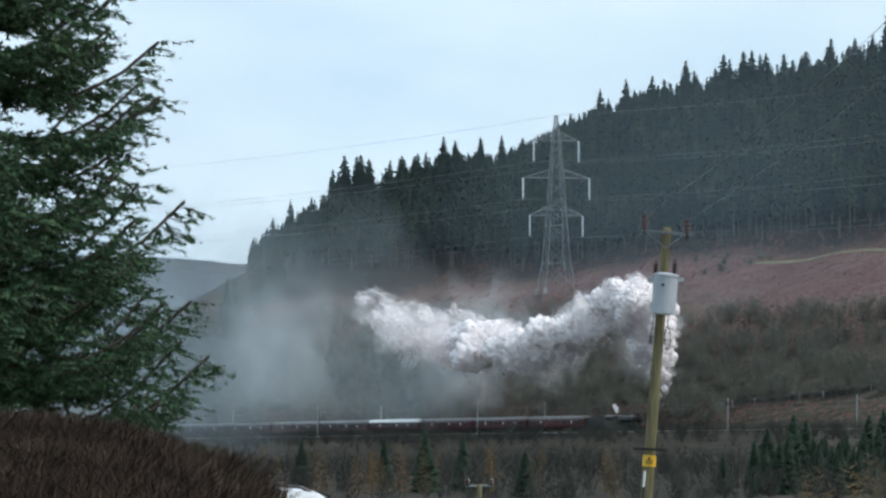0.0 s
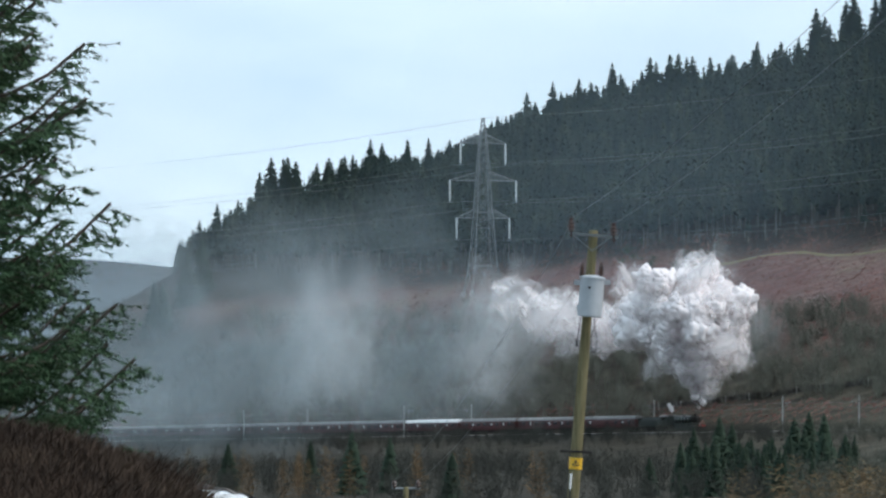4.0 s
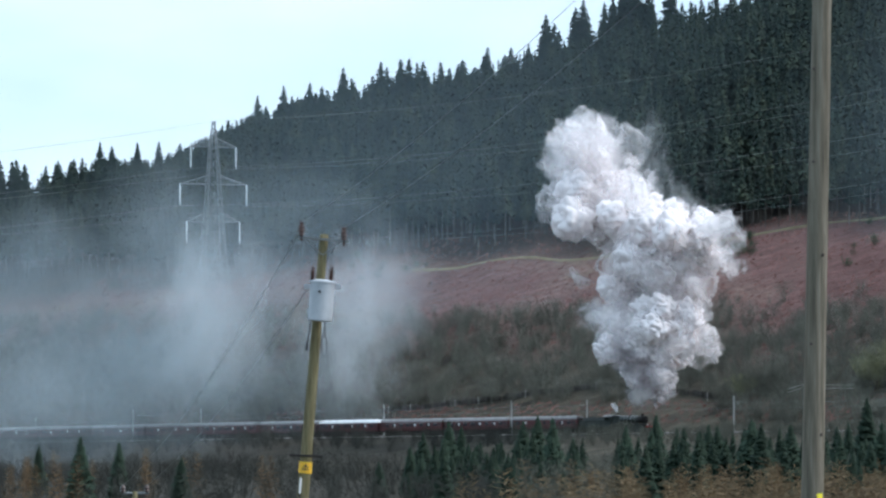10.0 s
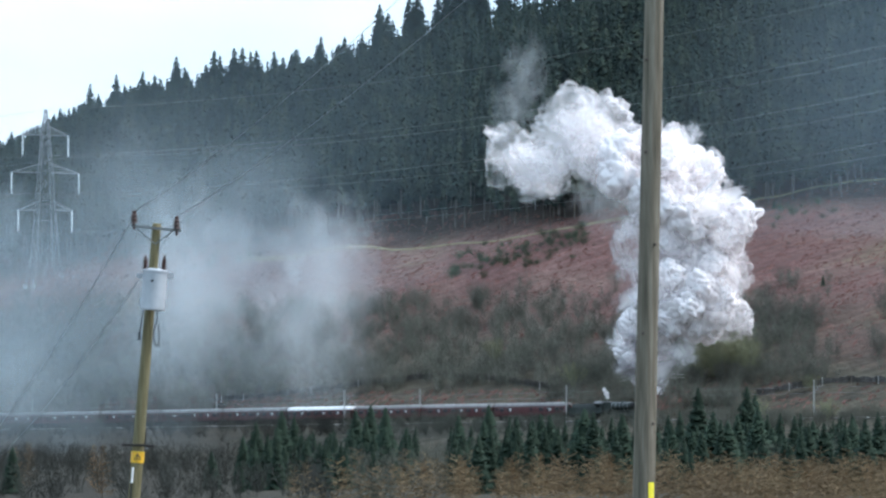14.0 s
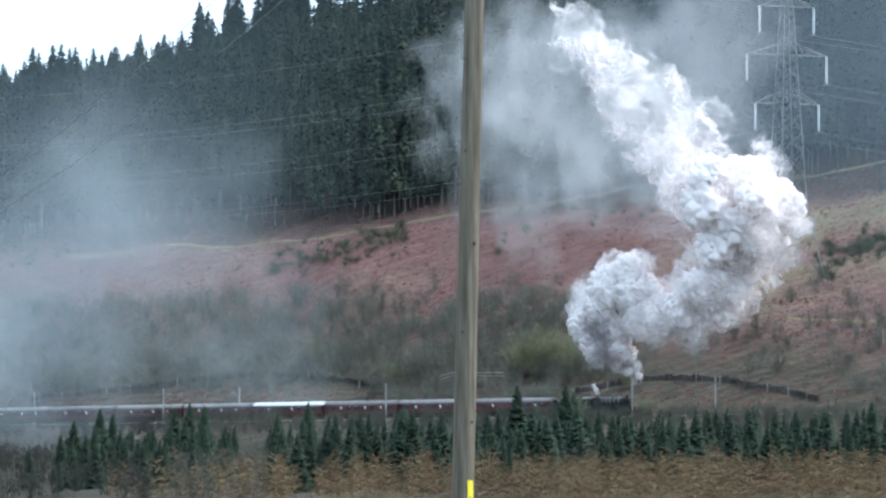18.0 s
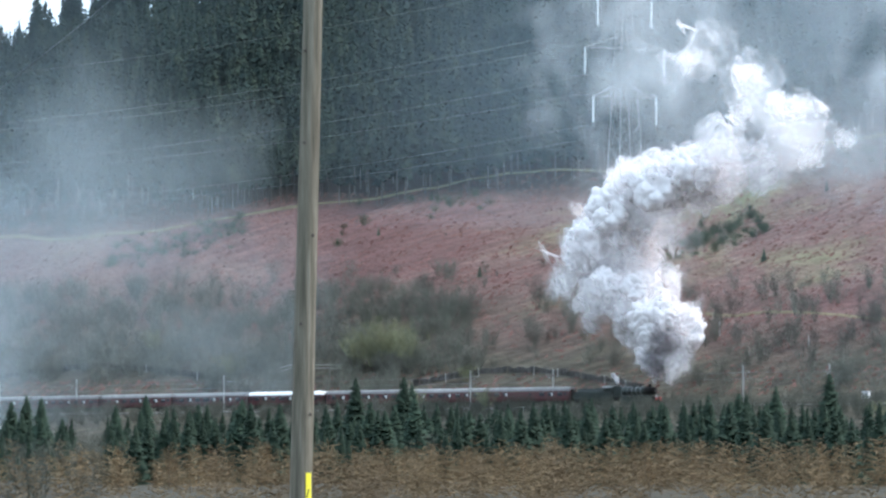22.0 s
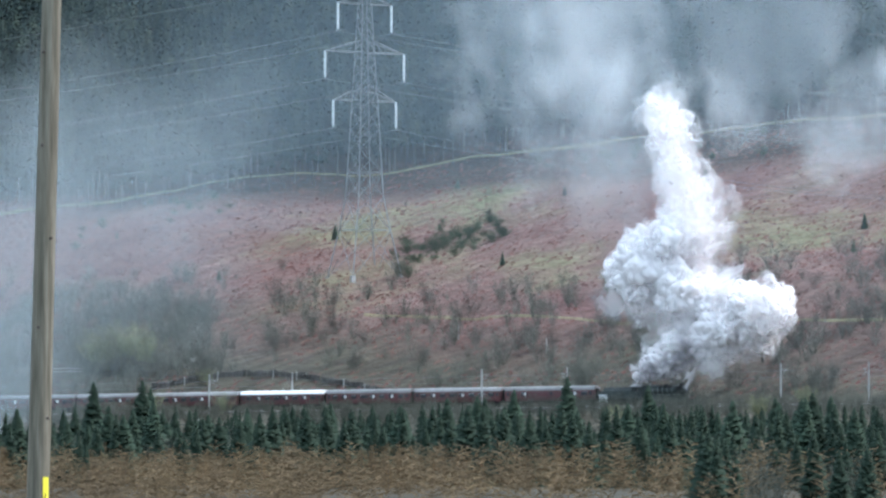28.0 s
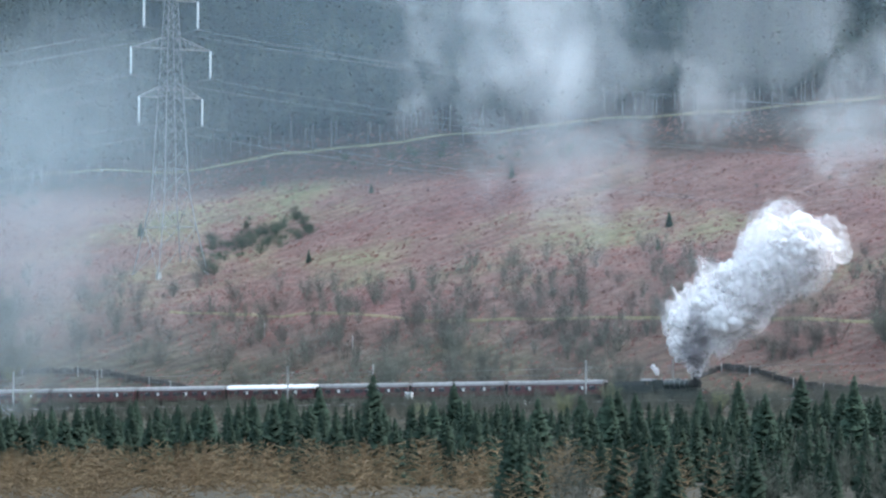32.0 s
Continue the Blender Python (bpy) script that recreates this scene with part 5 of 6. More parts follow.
def build_valley_trees():
    rnd = random.Random(77)
    spruces = [conifer_thing("spruce_tree", 10, 2.1 + 0.25 * (i % 3), 32, 24, 200 + i, NEEDLE, "young dark green spruce standing on the valley floor") for i in range(6)]
    larches = []
    for i in range(4):
        t = empty("larch_tree", None, "leafless tan larch sapling on the valley floor", "tree")
        c = new("crown", bush_mesh("crown", LARCH, 300 + i, 6.0, 1.5, 46, 8, 0.028, leader=1.0))
        c.parent = t
        bm = bmesh.new()
        rod(bm, (0, 0, -0.3), (0, 0, 5.9), 0.06, 0.012, 5)
        part("trunk", bm, BARK, t)
        larches.append(t)
    shrubs = [new("bare_shrub", bush_mesh("bare_shrub", TWIG, 400 + i, 4.0, 2.8, 24, 24, 0.011)) for i in range(5)]
    for o in shrubs:
        tagged(o, "leafless grey-brown shrub among rough grass", "shrub")
    green = [new("budding_shrub", bush_mesh("budding_shrub", GREEN_TWIG, 430 + i, 4.0, 2.9, 34, 26, 0.016)) for i in range(2)]
    for o in green:
        tagged(o, "rounded shrub with yellow-green buds above the railway", "shrub")
    stock = {"spruce": spruces, "larch": larches, "shrub": shrubs, "green": green}
    fresh = {id(o): True for k in stock.values() for o in k}

    def put(kind, p, size, which=None):
        ob = stock[kind][rnd.randrange(len(stock[kind])) if which is None else which]
        m = Matrix.Translation((p.x, p.y, p.z - 0.1)) @ Matrix.Rotation(rnd.uniform(0, 6.28), 4, "Z")
        if fresh.pop(id(ob), False):
            made = ob
            made.matrix_basis = m
        else:
            made = copy_thing(ob, m)
        wide = 1.2 if kind == "spruce" else 1.0
        made.scale = (size * wide * rnd.uniform(0.9, 1.12), size * wide * rnd.uniform(0.9, 1.12), size)
        return made
    # spruce belt
    az, behind = 4.8, []
    while az < 31:
        gap = 8.2 < az < 8.8 or 4.9 < az < 5.3
        for row in range(6):
            if gap or rnd.random() < (0.35 if az < 6.5 else 0.15 + 0.2 * math.sin(az * 7) ** 2):
                continue
            w = (-172, -204, -150, -186, -165, -222)[row] + rnd.uniform(-16, 16)
            a = az + rnd.uniform(-0.12, 0.12)
            grown = float(np.interp(a, (8, 9, 15, 18, 24, 27), (1.0, 1.15, 1.22, 1.2, 1.15, 1.1)))
            d = (D0 + w) / math.cos(radians(a) - A0)
            if row > 1 or (row == 0 and rnd.random() < 0.55):
                p = ground_at(polar(a, d))
                behind.append((rnd.randrange(4), p.x, p.y, p.z - 0.1, rnd.uniform(4, 8.5) * grown, rnd.uniform(0, 6)))
                continue
            put("spruce", ground_at(polar(a, d)), rnd.choice((0.42, 0.55, 0.65, 0.75, 0.85, 1.05)) * rnd.uniform(0.9, 1.1) * (1.05 if row == 0 else 0.85) * grown)
        az += rnd.uniform(0.07, 0.15)
    for a, w, s in ((26.6, -185, 1.05), (27.2, -190, 0.95), (28.3, -190, 1.2), (25.2, -215, 1.1), (29.2, -230, 1.2), (30.2, -225, 1.3), (25.9, -235, 0.9), (27.7, -238, 1.0),
                    (-0.3, -235, 1.0), (0.35, -225, 0.9), (-1.0, -215, 0.85), (6.15, -150, 1.1), (6.4, -155, 0.75), (7.2, -150, 1.15), (7.45, -145, 1.25), (7.7, -150, 1.2), (5.5, -170, 1.0), (5.75, -170, 0.7),
                    (-2.4, -225, 0.8), (1.4, -250, 0.7)):
        d = (D0 + w) / math.cos(radians(a) - A0)
        put("spruce", ground_at(polar(a, d)), s)
    # larches in front of it
    for i in range(150):
        a = rnd.uniform(8.3, 24.0) if i < 125 else rnd.uniform(-4, 3)
        if i >= 125 and rnd.random() < 0.5:
            a = rnd.choice((-1.5, -1.35, -1.2, 0.6, 0.8))
        w = rnd.uniform(-285, -212)
        d = (D0 + w) / math.cos(radians(a) - A0)
        put("larch", ground_at(polar(a, d)), rnd.uniform(0.55, 1.0) if a > 4 else rnd.uniform(1.0, 1.4))
    # scrub between the belt and the line, below the train, and on the lower slope behind the line
    for i in range(150):
        a = rnd.uniform(-5, 31)
        w = rnd.uniform(-120, -12) if i < 70 else 14 + 75 * rnd.random() ** 1.5
        if by_the_wall(a, w):
            continue
        p = ground_at(polar(a, (D0 + w) / math.cos(radians(a) - A0)))
        put("shrub", p, rnd.uniform(0.7, 1.5))
    for i in range(80):
        a = rnd.uniform(23.2, 31.5)
        p = ground_at(polar(a, (D0 + rnd.uniform(-310, -210)) / math.cos(radians(a) - A0)))
        behind.append((rnd.randrange(4), p.x, p.y, p.z - 0.1, rnd.uniform(4, 7.5), rnd.uniform(0, 6)))
    crowns = [conifer_arrays(1.0, 0.22 + 0.025 * i, 28, 18, 240 + i, bare=0.03, power=0.72) for i in range(4)]
    tagged(new("spruce_belt", scatter_mesh("spruce_belt", crowns, behind, NEEDLE)), "belt of young dark green spruces before the railway", "spruces", kind="stuff")
    thin = [bush_arrays(450 + i, 1.0, 0.62, 15, 12, 0.0062) for i in range(6)]
    low, slope, tan = [], [], []
    for i in range(1500):
        a = rnd.uniform(-6, 32)
        w = rnd.uniform(-330, -14) if (a < 9 or a > 24) and i % 2 else rnd.choice((rnd.uniform(-165, -14), rnd.uniform(-34, -9)))
        p = ground_at(polar(a, (D0 + w) / math.cos(radians(a) - A0)))
        low.append((rnd.randrange(5), p.x, p.y, p.z - 0.1, rnd.uniform(1.8, 4.2) if w > -60 else rnd.uniform(3, 6.2), rnd.uniform(0, 6)))
    for i in range(600):
        a = rnd.uniform(6, 32)
        p = ground_at(polar(a, (D0 + rnd.uniform(-215, -70)) / math.cos(radians(a) - A0)))
        low.append((rnd.randrange(5), p.x, p.y, p.z - 0.1, rnd.uniform(3, 6.5), rnd.uniform(0, 6)))
    for i in range(1000):
        a, w = rnd.uniform(-4, 32), rnd.uniform(-30, -8.5)
        p = ground_at(polar(a, (D0 + w) / math.cos(radians(a) - A0)))
        low.append((rnd.randrange(6), p.x, p.y, p.z - 0.1, rnd.uniform(1.8, 3.4), rnd.uniform(0, 6)))
    for i in range(1500):
        a = rnd.uniform(-2, 15)
        w = rnd.uniform(10, 62 - 2.2 * a + 40)
        if by_the_wall(a, w):
            continue
        p = ground_at(polar(a, (D0 + w) / math.cos(radians(a) - A0)))
        slope.append((rnd.randrange(6), p.x, p.y, p.z - 0.1, rnd.uniform(2.5, 6.5), rnd.uniform(0, 6)))
    for i in range(1500):
        a = rnd.uniform(-4, 32)
        w = 12 + 75 * rnd.random() ** 1.5
        if by_the_wall(a, w) or rnd.random() > 0.35 + 0.65 * (0.5 + 0.5 * math.sin(a * 3.3 + w * 0.06)):
            continue
        p = ground_at(polar(a, (D0 + w) / math.cos(radians(a) - A0)))
        slope.append((rnd.randrange(5), p.x, p.y, p.z - 0.1, rnd.uniform(2.0, 6.5), rnd.uniform(0, 6)))
    spiky = [bush_arrays(470 + i, 1.0, 0.24, 22, 6, 0.008, leader=1.0) for i in range(4)]
    for i in range(1000):
        a = rnd.gauss(16, 5.2)
        w = rnd.uniform(-325, -205)
        clump = 0.5 + 0.5 * math.sin(a * 5.1) * math.sin(w * 0.07 + a)
        if rnd.random() > 0.35 + 0.65 * clump or not 6 < a < 27:
            continue
        p = ground_at(polar(a, (D0 + w) / math.cos(radians(a) - A0)))
        tan.append((rnd.randrange(4), p.x, p.y, p.z - 0.1, rnd.uniform(2.6, 5.0) + 1.6 * clump, rnd.uniform(0, 6)))
    # low scrub left of bearing 7 takes the darker twig colour
    darkened = [q for q in low if math.degrees(math.atan2(q[1], q[2])) < 7]
    low = [q for q in low if math.degrees(math.atan2(q[1], q[2])) >= 7]
    tagged(new("heath_scrub", scatter_mesh("heath_scrub", thin, darkened, DARK_TWIG)), "darker leafless scrub on the valley floor", "scrub", kind="stuff")
    tagged(new("valley_scrub", scatter_mesh("valley_scrub", thin, low, TWIG_STUFF)), "tangled leafless brown scrub below the railway", "scrub", kind="stuff")
    tagged(new("slope_scrub", scatter_mesh("slope_scrub", thin, slope, SLOPE_TWIG)), "leafless scrub on the lower bracken slope", "scrub", kind="stuff")
    tagged(new("larch_thicket", scatter_mesh("larch_thicket", spiky, tan, LARCH_STUFF)), "thicket of tan leafless larch saplings", "thicket", kind="stuff")
    for a, el, s in ((13.3, -0.1, 2.4), (13.6, -0.05, 2.7), (13.9, -0.1, 2.3), (13.05, -0.1, 1.9), (14.9, -0.35, 0.9), (9.6, 0.1, 1.6), (10.9, -0.3, 1.4)):
        p = along_ray(a, el)
        if p:
            put("green", p, s)
    for a, w in ((24.3, -30), (21.9, -35), (26.9, -28), (14.0, -20), (15.2, -12), (25.1, -18)):
        put("green", ground_at(polar(a, (D0 + w) / math.cos(radians(a) - A0))), rnd.uniform(0.9, 1.5))
    # taller bare trees and dark young spruces on the bracken
    for i in range(46):
        a, el = rnd.uniform(13.5, 31), rnd.uniform(0.15, 1.1)
        p = along_ray(a, el)
        if p:
            put("shrub", p, rnd.uniform(1.2, 2.2))
    gorse = [new("gorse_bush", bush_mesh("gorse_bush", GORSE, 440 + i, 2.0, 2.2, 26, 26, 0.012)) for i in range(4)]
    for o in gorse:
        tagged(o, "low dark green gorse bush among dead bracken", "bush")
    stock["gorse"] = gorse
    fresh.update({id(o): True for o in gorse})
    for a0, a1, e0, e1, n in ((18.05, 20.0, 1.75, 2.35, 75), (8.8, 11.1, 1.65, 2.3, 70), (12.6, 15.4, 2.2, 2.95, 22), (4.2, 5.6, 1.9, 2.1, 14), (20.5, 24.5, 3.3, 3.75, 16)):
        for i in range(n):
            q = rnd.random()
            p = along_ray(a0 + (a1 - a0) * q, e0 + (e1 - e0) * q + rnd.gauss(0, 0.14))
            if p:
                put("gorse", p, rnd.uniform(0.6, 1.5))
    for i in range(60):
        a, el = rnd.uniform(5, 31), rnd.uniform(0.8, 3.4)
        p = along_ray(a, el)
        if p and (p - ACROSS * D0).dot(ACROSS) < forest_edge(p.dot(ALONG)):
            put(rnd.choice(("spruce", "shrub", "shrub")), p, rnd.uniform(0.2, 0.4))
    # single conifers before the plantation's end
    for a, d, s in ((-3.66, 1085, 1.85), (-3.52, 1090, 1.6), (-3.1, 1120, 1.7), (-2.85, 1130, 1.9)):
        put("spruce", ground_at(polar(a, d)), s)
    for a in np.arange(-5.2, -3.2, 0.13):
        put("shrub", ground_at(polar(a, 1080 + rnd.uniform(-40, 40))), rnd.uniform(1.4, 2.6))


build_valley_trees()


def skyline_spruces():
    """Taller spruces along the crest that stand clear of the rest."""
    rnd = random.Random(9)
    kinds = [conifer_thing("crest_spruce", 22, 4.3 + 0.5 * (i % 3), 26, 17, 500 + i, FOREST, "tall spruce standing above the plantation's crest", 0.58) for i in range(5)]
    fresh = [True] * 5
    a = -3.2
    while a < 9.4:
        a += rnd.choice((0.07, 0.1, 0.14, 0.2, 0.3, 0.36))
        best, at = -9, None
        for d in np.arange(1000, 1300, 6.0):
            p = polar(a, d)
            w, u = p.dot(ACROSS) - D0, p.dot(ALONG)
            if w < forest_edge(u) + 4 or u < -1000 + 0.1 * w:
                continue
            z = float(land(p.x, p.y))
            if z / d > best:
                best, at = z / d, Vector((p.x, p.y, z))
        if at is None:
            continue
        k = rnd.randrange(5)
        m = Matrix.Translation(at) @ Matrix.Rotation(rnd.uniform(0, 6.28), 4, "Z")
        ob = kinds[k] if fresh[k] else copy_thing(kinds[k], m)
        fresh[k] = False
        ob.matrix_basis = m
        tall = math.hypot(at.x, at.y) * math.tan(radians(float(canopy_top(a)) + rnd.choice((0.02, 0.08, 0.12, 0.2, 0.3)))) - at.z
        s = max(8.0, tall) / 22
        ob.scale = (max(s, 0.55), max(s, 0.55), s)


skyline_spruces()


def build_bracken():
    """Clumps of dead bracken over the slope, and grass tussocks."""
    rnd = np.random.RandomState(3)
    n = 60000
    u = rnd.uniform(-800, -40, n)
    w = 12 + 190 * rnd.rand(n)
    ok = (w < forest_edge(u) + 10) & ((w + 0.13 * u > -22 + 26 * rnd.rand(n)) | (w < 26))
    u, w = u[ok], w[ok]
    x, y = u * ALONG.x + (w + D0) * ACROSS.x, u * ALONG.y + (w + D0) * ACROSS.y
    z = land(x, y)
    c = np.stack([x, y, z], 1)
    tri = []
    for k in range(2):
        a = rnd.uniform(0, 6.283, len(c))
        s = rnd.uniform(0.3, 0.75, len(c))
        side = np.stack([np.cos(a), np.sin(a), 0 * a], 1) * s[:, None]
        lean = rnd.uniform(0.3, 0.9, (len(c), 1))
        tip = np.array(ACROSS) * lean + np.stack([rnd.normal(0, 0.2, len(c)), rnd.normal(0, 0.2, len(c)), 0.4 * lean[:, 0] + s * rnd.uniform(0.2, 0.5, len(c))], 1)
        base = c - np.array([0, 0, 0.15])
        tri.append(np.stack([base - side, base + side, c + tip], 1))
    v = np.concatenate(tri).reshape(-1, 3)
    ob = new("bracken", fast_mesh("bracken", v, np.arange(len(v)).reshape(-1, 3), BRACKEN))
    tagged(ob, "russet dead bracken fronds covering the hillside", "bracken", kind="stuff")


build_bracken()


# ---- tracks, walls and fences on the hill ----
def trackway(name, points, width, mat, label, step=14):
    """A worn track laid along bearings and heights seen from the bank."""
    pts = [along_ray(a, e) for a, e in points]
    pts = [p for p in pts if p]
    vs, fs = [], []
    smooth = []
    for p, q in zip(pts, pts[1:]):
        n = max(1, int((q - p).length / 4))
        smooth += [p.lerp(q, i / n) for i in range(n)]
    for i, p in enumerate(smooth):
        d = (smooth[min(i + 3, len(smooth) - 1)] - smooth[max(i - 3, 0)])
        side = Vector((-d.y, d.x, 0)).normalized() * width * (0.5 + 0.14 * math.sin(i * 0.7) + 0.1 * math.sin(i * 0.23))
        for s in (-1, 0, 1):
            g = ground_at(p + side * s)
            vs.append((g.x, g.y, g.z + (0.35 if s == 0 else -0.05)))
    for i in range(len(smooth) - 1):
        for s in (0, 1):
            fs.append((i * 3 + s, i * 3 + s + 1, i * 3 + s + 4, i * 3 + s + 3))
    return tagged(new(name, mesh_of(name, vs, fs, mat, True)), label, "track", kind="structure")


trackway("track_upper", [(5.3, 1.9), (6.4, 2.0), (7.6, 2.08), (9.5, 2.2), (11.0, 2.45), (12.5, 2.7), (14.4, 2.95), (15.6, 3.2), (17.3, 3.2), (18.8, 3.4), (21.0, 3.68), (22.8, 3.9), (25.3, 4.15), (29.5, 4.45), (32, 4.6)], 1.25, TRACKWAY, "pale grassy forest track along the hillside")
trackway("track_lower", [(17.6, 0.86), (19.0, 0.8), (21.5, 0.74), (23.0, 0.72), (25.5, 0.74), (28.0, 0.72), (31.0, 0.68)], 1.2, TRACKWAY, "pale grassy track across the lower bracken slope")


def stone_wall(points, label):
    """A dry-stone wall with an uneven top of separate blocks, following the ground."""
    t = empty("stone_wall", None, label, "stone wall")
    rnd = random.Random(len(points) * 7)
    pts = [p for p in (along_ray(a, e) for a, e in points) if p]
    line = []
    for p, q in zip(pts, pts[1:]):
        n = max(1, int((q - p).length / 1.6))
        line += [p.lerp(q, i / n) for i in range(n)]
    mesh = None
    for i, (p, q) in enumerate(zip(line, line[1:])):
        g = ground_at((p + q) / 2)
        if mesh is None:
            bm = bmesh.new()
            rnd2 = random.Random(2)
            for row in range(3):
                for k in range(3):
                    box(bm, ((k - 1) * 0.56 + rnd2.uniform(-0.06, 0.06), rnd2.uniform(-0.05, 0.05), 0.2 + row * 0.42), (rnd2.uniform(0.46, 0.58), 0.55, rnd2.uniform(0.36, 0.44)), Matrix.Rotation(rnd2.uniform(-0.06, 0.06), 3, "Y"), 0.05)
            ob = part("stone_course", bm, STONE, t)
            mesh = ob.data
        else:
            ob = new("stone_course", mesh)
            ob.parent = t
        d = q - p
        ob.matrix_basis = Matrix.Translation((g.x, g.y, g.z - 0.25)) @ Matrix.Rotation(math.atan2(d.y, d.x), 4, "Z")
        ob.scale = (max(0.5, d.length / 1.6), 1, rnd.uniform(0.85, 1.25))
    return t, line


def fence(line, spacing, label):
    t = empty("post_fence", None, label, "fence")
    for i in range(0, len(line) - 1, spacing):
        g = ground_at(line[i] - ACROSS * 1.2)
        bm = bmesh.new()
        box(bm, (g.x, g.y, g.z + 0.75), (0.16, 0.16, 2.1), None, 0.02)
        part("post", bm, CONCRETE if i % 3 else POLE_WOOD, t)
    for h in (0.7, 1.15, 1.55):
        bm = bmesh.new()
        tube(bm, [ground_at(p - ACROSS * 1.2) + Vector((0, 0, h)) for p in line[::spacing]], 0.012, 4)
        part("wire", bm, WIRE, t)


for pts_, lab in (([(14.0, -0.42), (14.6, -0.3), (15.3, -0.2), (16.0, -0.17), (16.6, -0.22), (17.0, -0.3), (17.5, -0.38), (18.2, -0.58)], "dark dry-stone wall arching over a rise above the railway"),
                  ([(4.6, -0.55), (6.0, -0.40), (7.6, -0.22), (8.7, -0.08), (9.6, -0.15), (10.6, -0.32)], "long dark dry-stone wall behind the railway cutting"),
                  ([(26.5, -0.3), (27.0, -0.14), (27.6, -0.2), (28.3, -0.42), (29.0, -0.5), (31, -0.5)], "dark dry-stone wall sloping down to the railway")):
    wall_t, wall_line = stone_wall(pts_, lab)
    fence(wall_line, 4, "wire fence with pale posts in front of a stone wall")


def build_masts():
    """Electrification masts with cantilevers and the wires that they carry."""
    first = None
    spots = [(-249.5 - 63.3 * k, -6.6, 1) for k in range(-4, 9)] + [(-236.5 - 63.3 * k, 4.6, -1) for k in range(-4, 9)]
    for u, w, s in spots:
        m = track_pose(u, w, -0.9)
        m = Matrix.Translation(m.translation) @ Matrix((ALONG, ACROSS, Vector((0, 0, 1)))).transposed().to_4x4()
        if s < 0:
            m = m @ Matrix.Rotation(math.pi, 4, "Z")
        if first is None:
            t = first = empty("catenary_mast", None, "grey steel catenary mast beside the railway", "catenary mast", "catenary masts")
            bm = bmesh.new()
            for y in (-0.1, 0.1):
                box(bm, (0, y, 4.2), (0.24, 0.035, 8.4))
            box(bm, (0, 0, 4.2), (0.04, 0.2, 8.4))
            part("post", bm, CONCRETE, t)
            bm = bmesh.new()
            rod(bm, (0, 0.1, 7.2), (0, 3.0, 7.2), 0.04, None, 6)
            rod(bm, (0, 0.1, 6.1), (0, 2.6, 7.2), 0.04, None, 6)
            rod(bm, (0, 1.3, 6.6), (0, 2.9, 6.0), 0.03, None, 6)
            part("cantilever", bm, GALV, t)
            bm = bmesh.new()
            lathe(bm, (0, 0.15, 6.95), [(0.05, 0), (0.1, 0.1), (0.06, 0.2), (0.1, 0.3), (0.05, 0.4)], 8)
            part("insulator", bm, INSULATOR, t)
            bm = bmesh.new()
            box(bm, (0, 0, -0.1), (0.8, 0.8, 0.8), None, 0.04)
            part("foundation", bm, CONCRETE, t)
            t.matrix_basis = m
        else:
            copy_thing(first, m)
    for w in TRACKS:
        spans = []
        for h in (4.9, 6.1):
            us = [-249.5 - 63.3 * k for k in range(-4, 9)]
            for a, b in zip(us, us[1:]):
                spans.append((track_pose(a, w, h).translation, track_pose(b, w, h).translation))
        wire_thing("catenary_wires", spans, 0.014, WIRE, "thin overhead wires above the track", sag=0.15, steps=4)


build_masts()


def cabinet(u, w, size, label):
    g = track_pose(u, w, -1.0).translation
    g.z = max(g.z, float(land(g.x, g.y)))
    t = empty("lineside_cabinet", Matrix.Translation(g) @ Matrix.Rotation(-A0, 4, "Z"), label, "cabinet")
    bm = bmesh.new()
    box(bm, (0, 0, size[2] / 2), size, None, 0.03)
    part("body", bm, WHITE, t)
    bm = bmesh.new()
    box(bm, (0, 0, size[2] + 0.05), (size[0] * 1.12, size[1] * 1.12, 0.1), None, 0.02)
    part("lid", bm, GALV, t)
    bm = bmesh.new()
    for s in (-1, 1):
        box(bm, (s * size[0] * 0.24, -size[1] / 2 - 0.012, size[2] / 2), (size[0] * 0.44, 0.03, size[2] * 0.86), None, 0.008)
    part("doors", bm, CONCRETE, t)


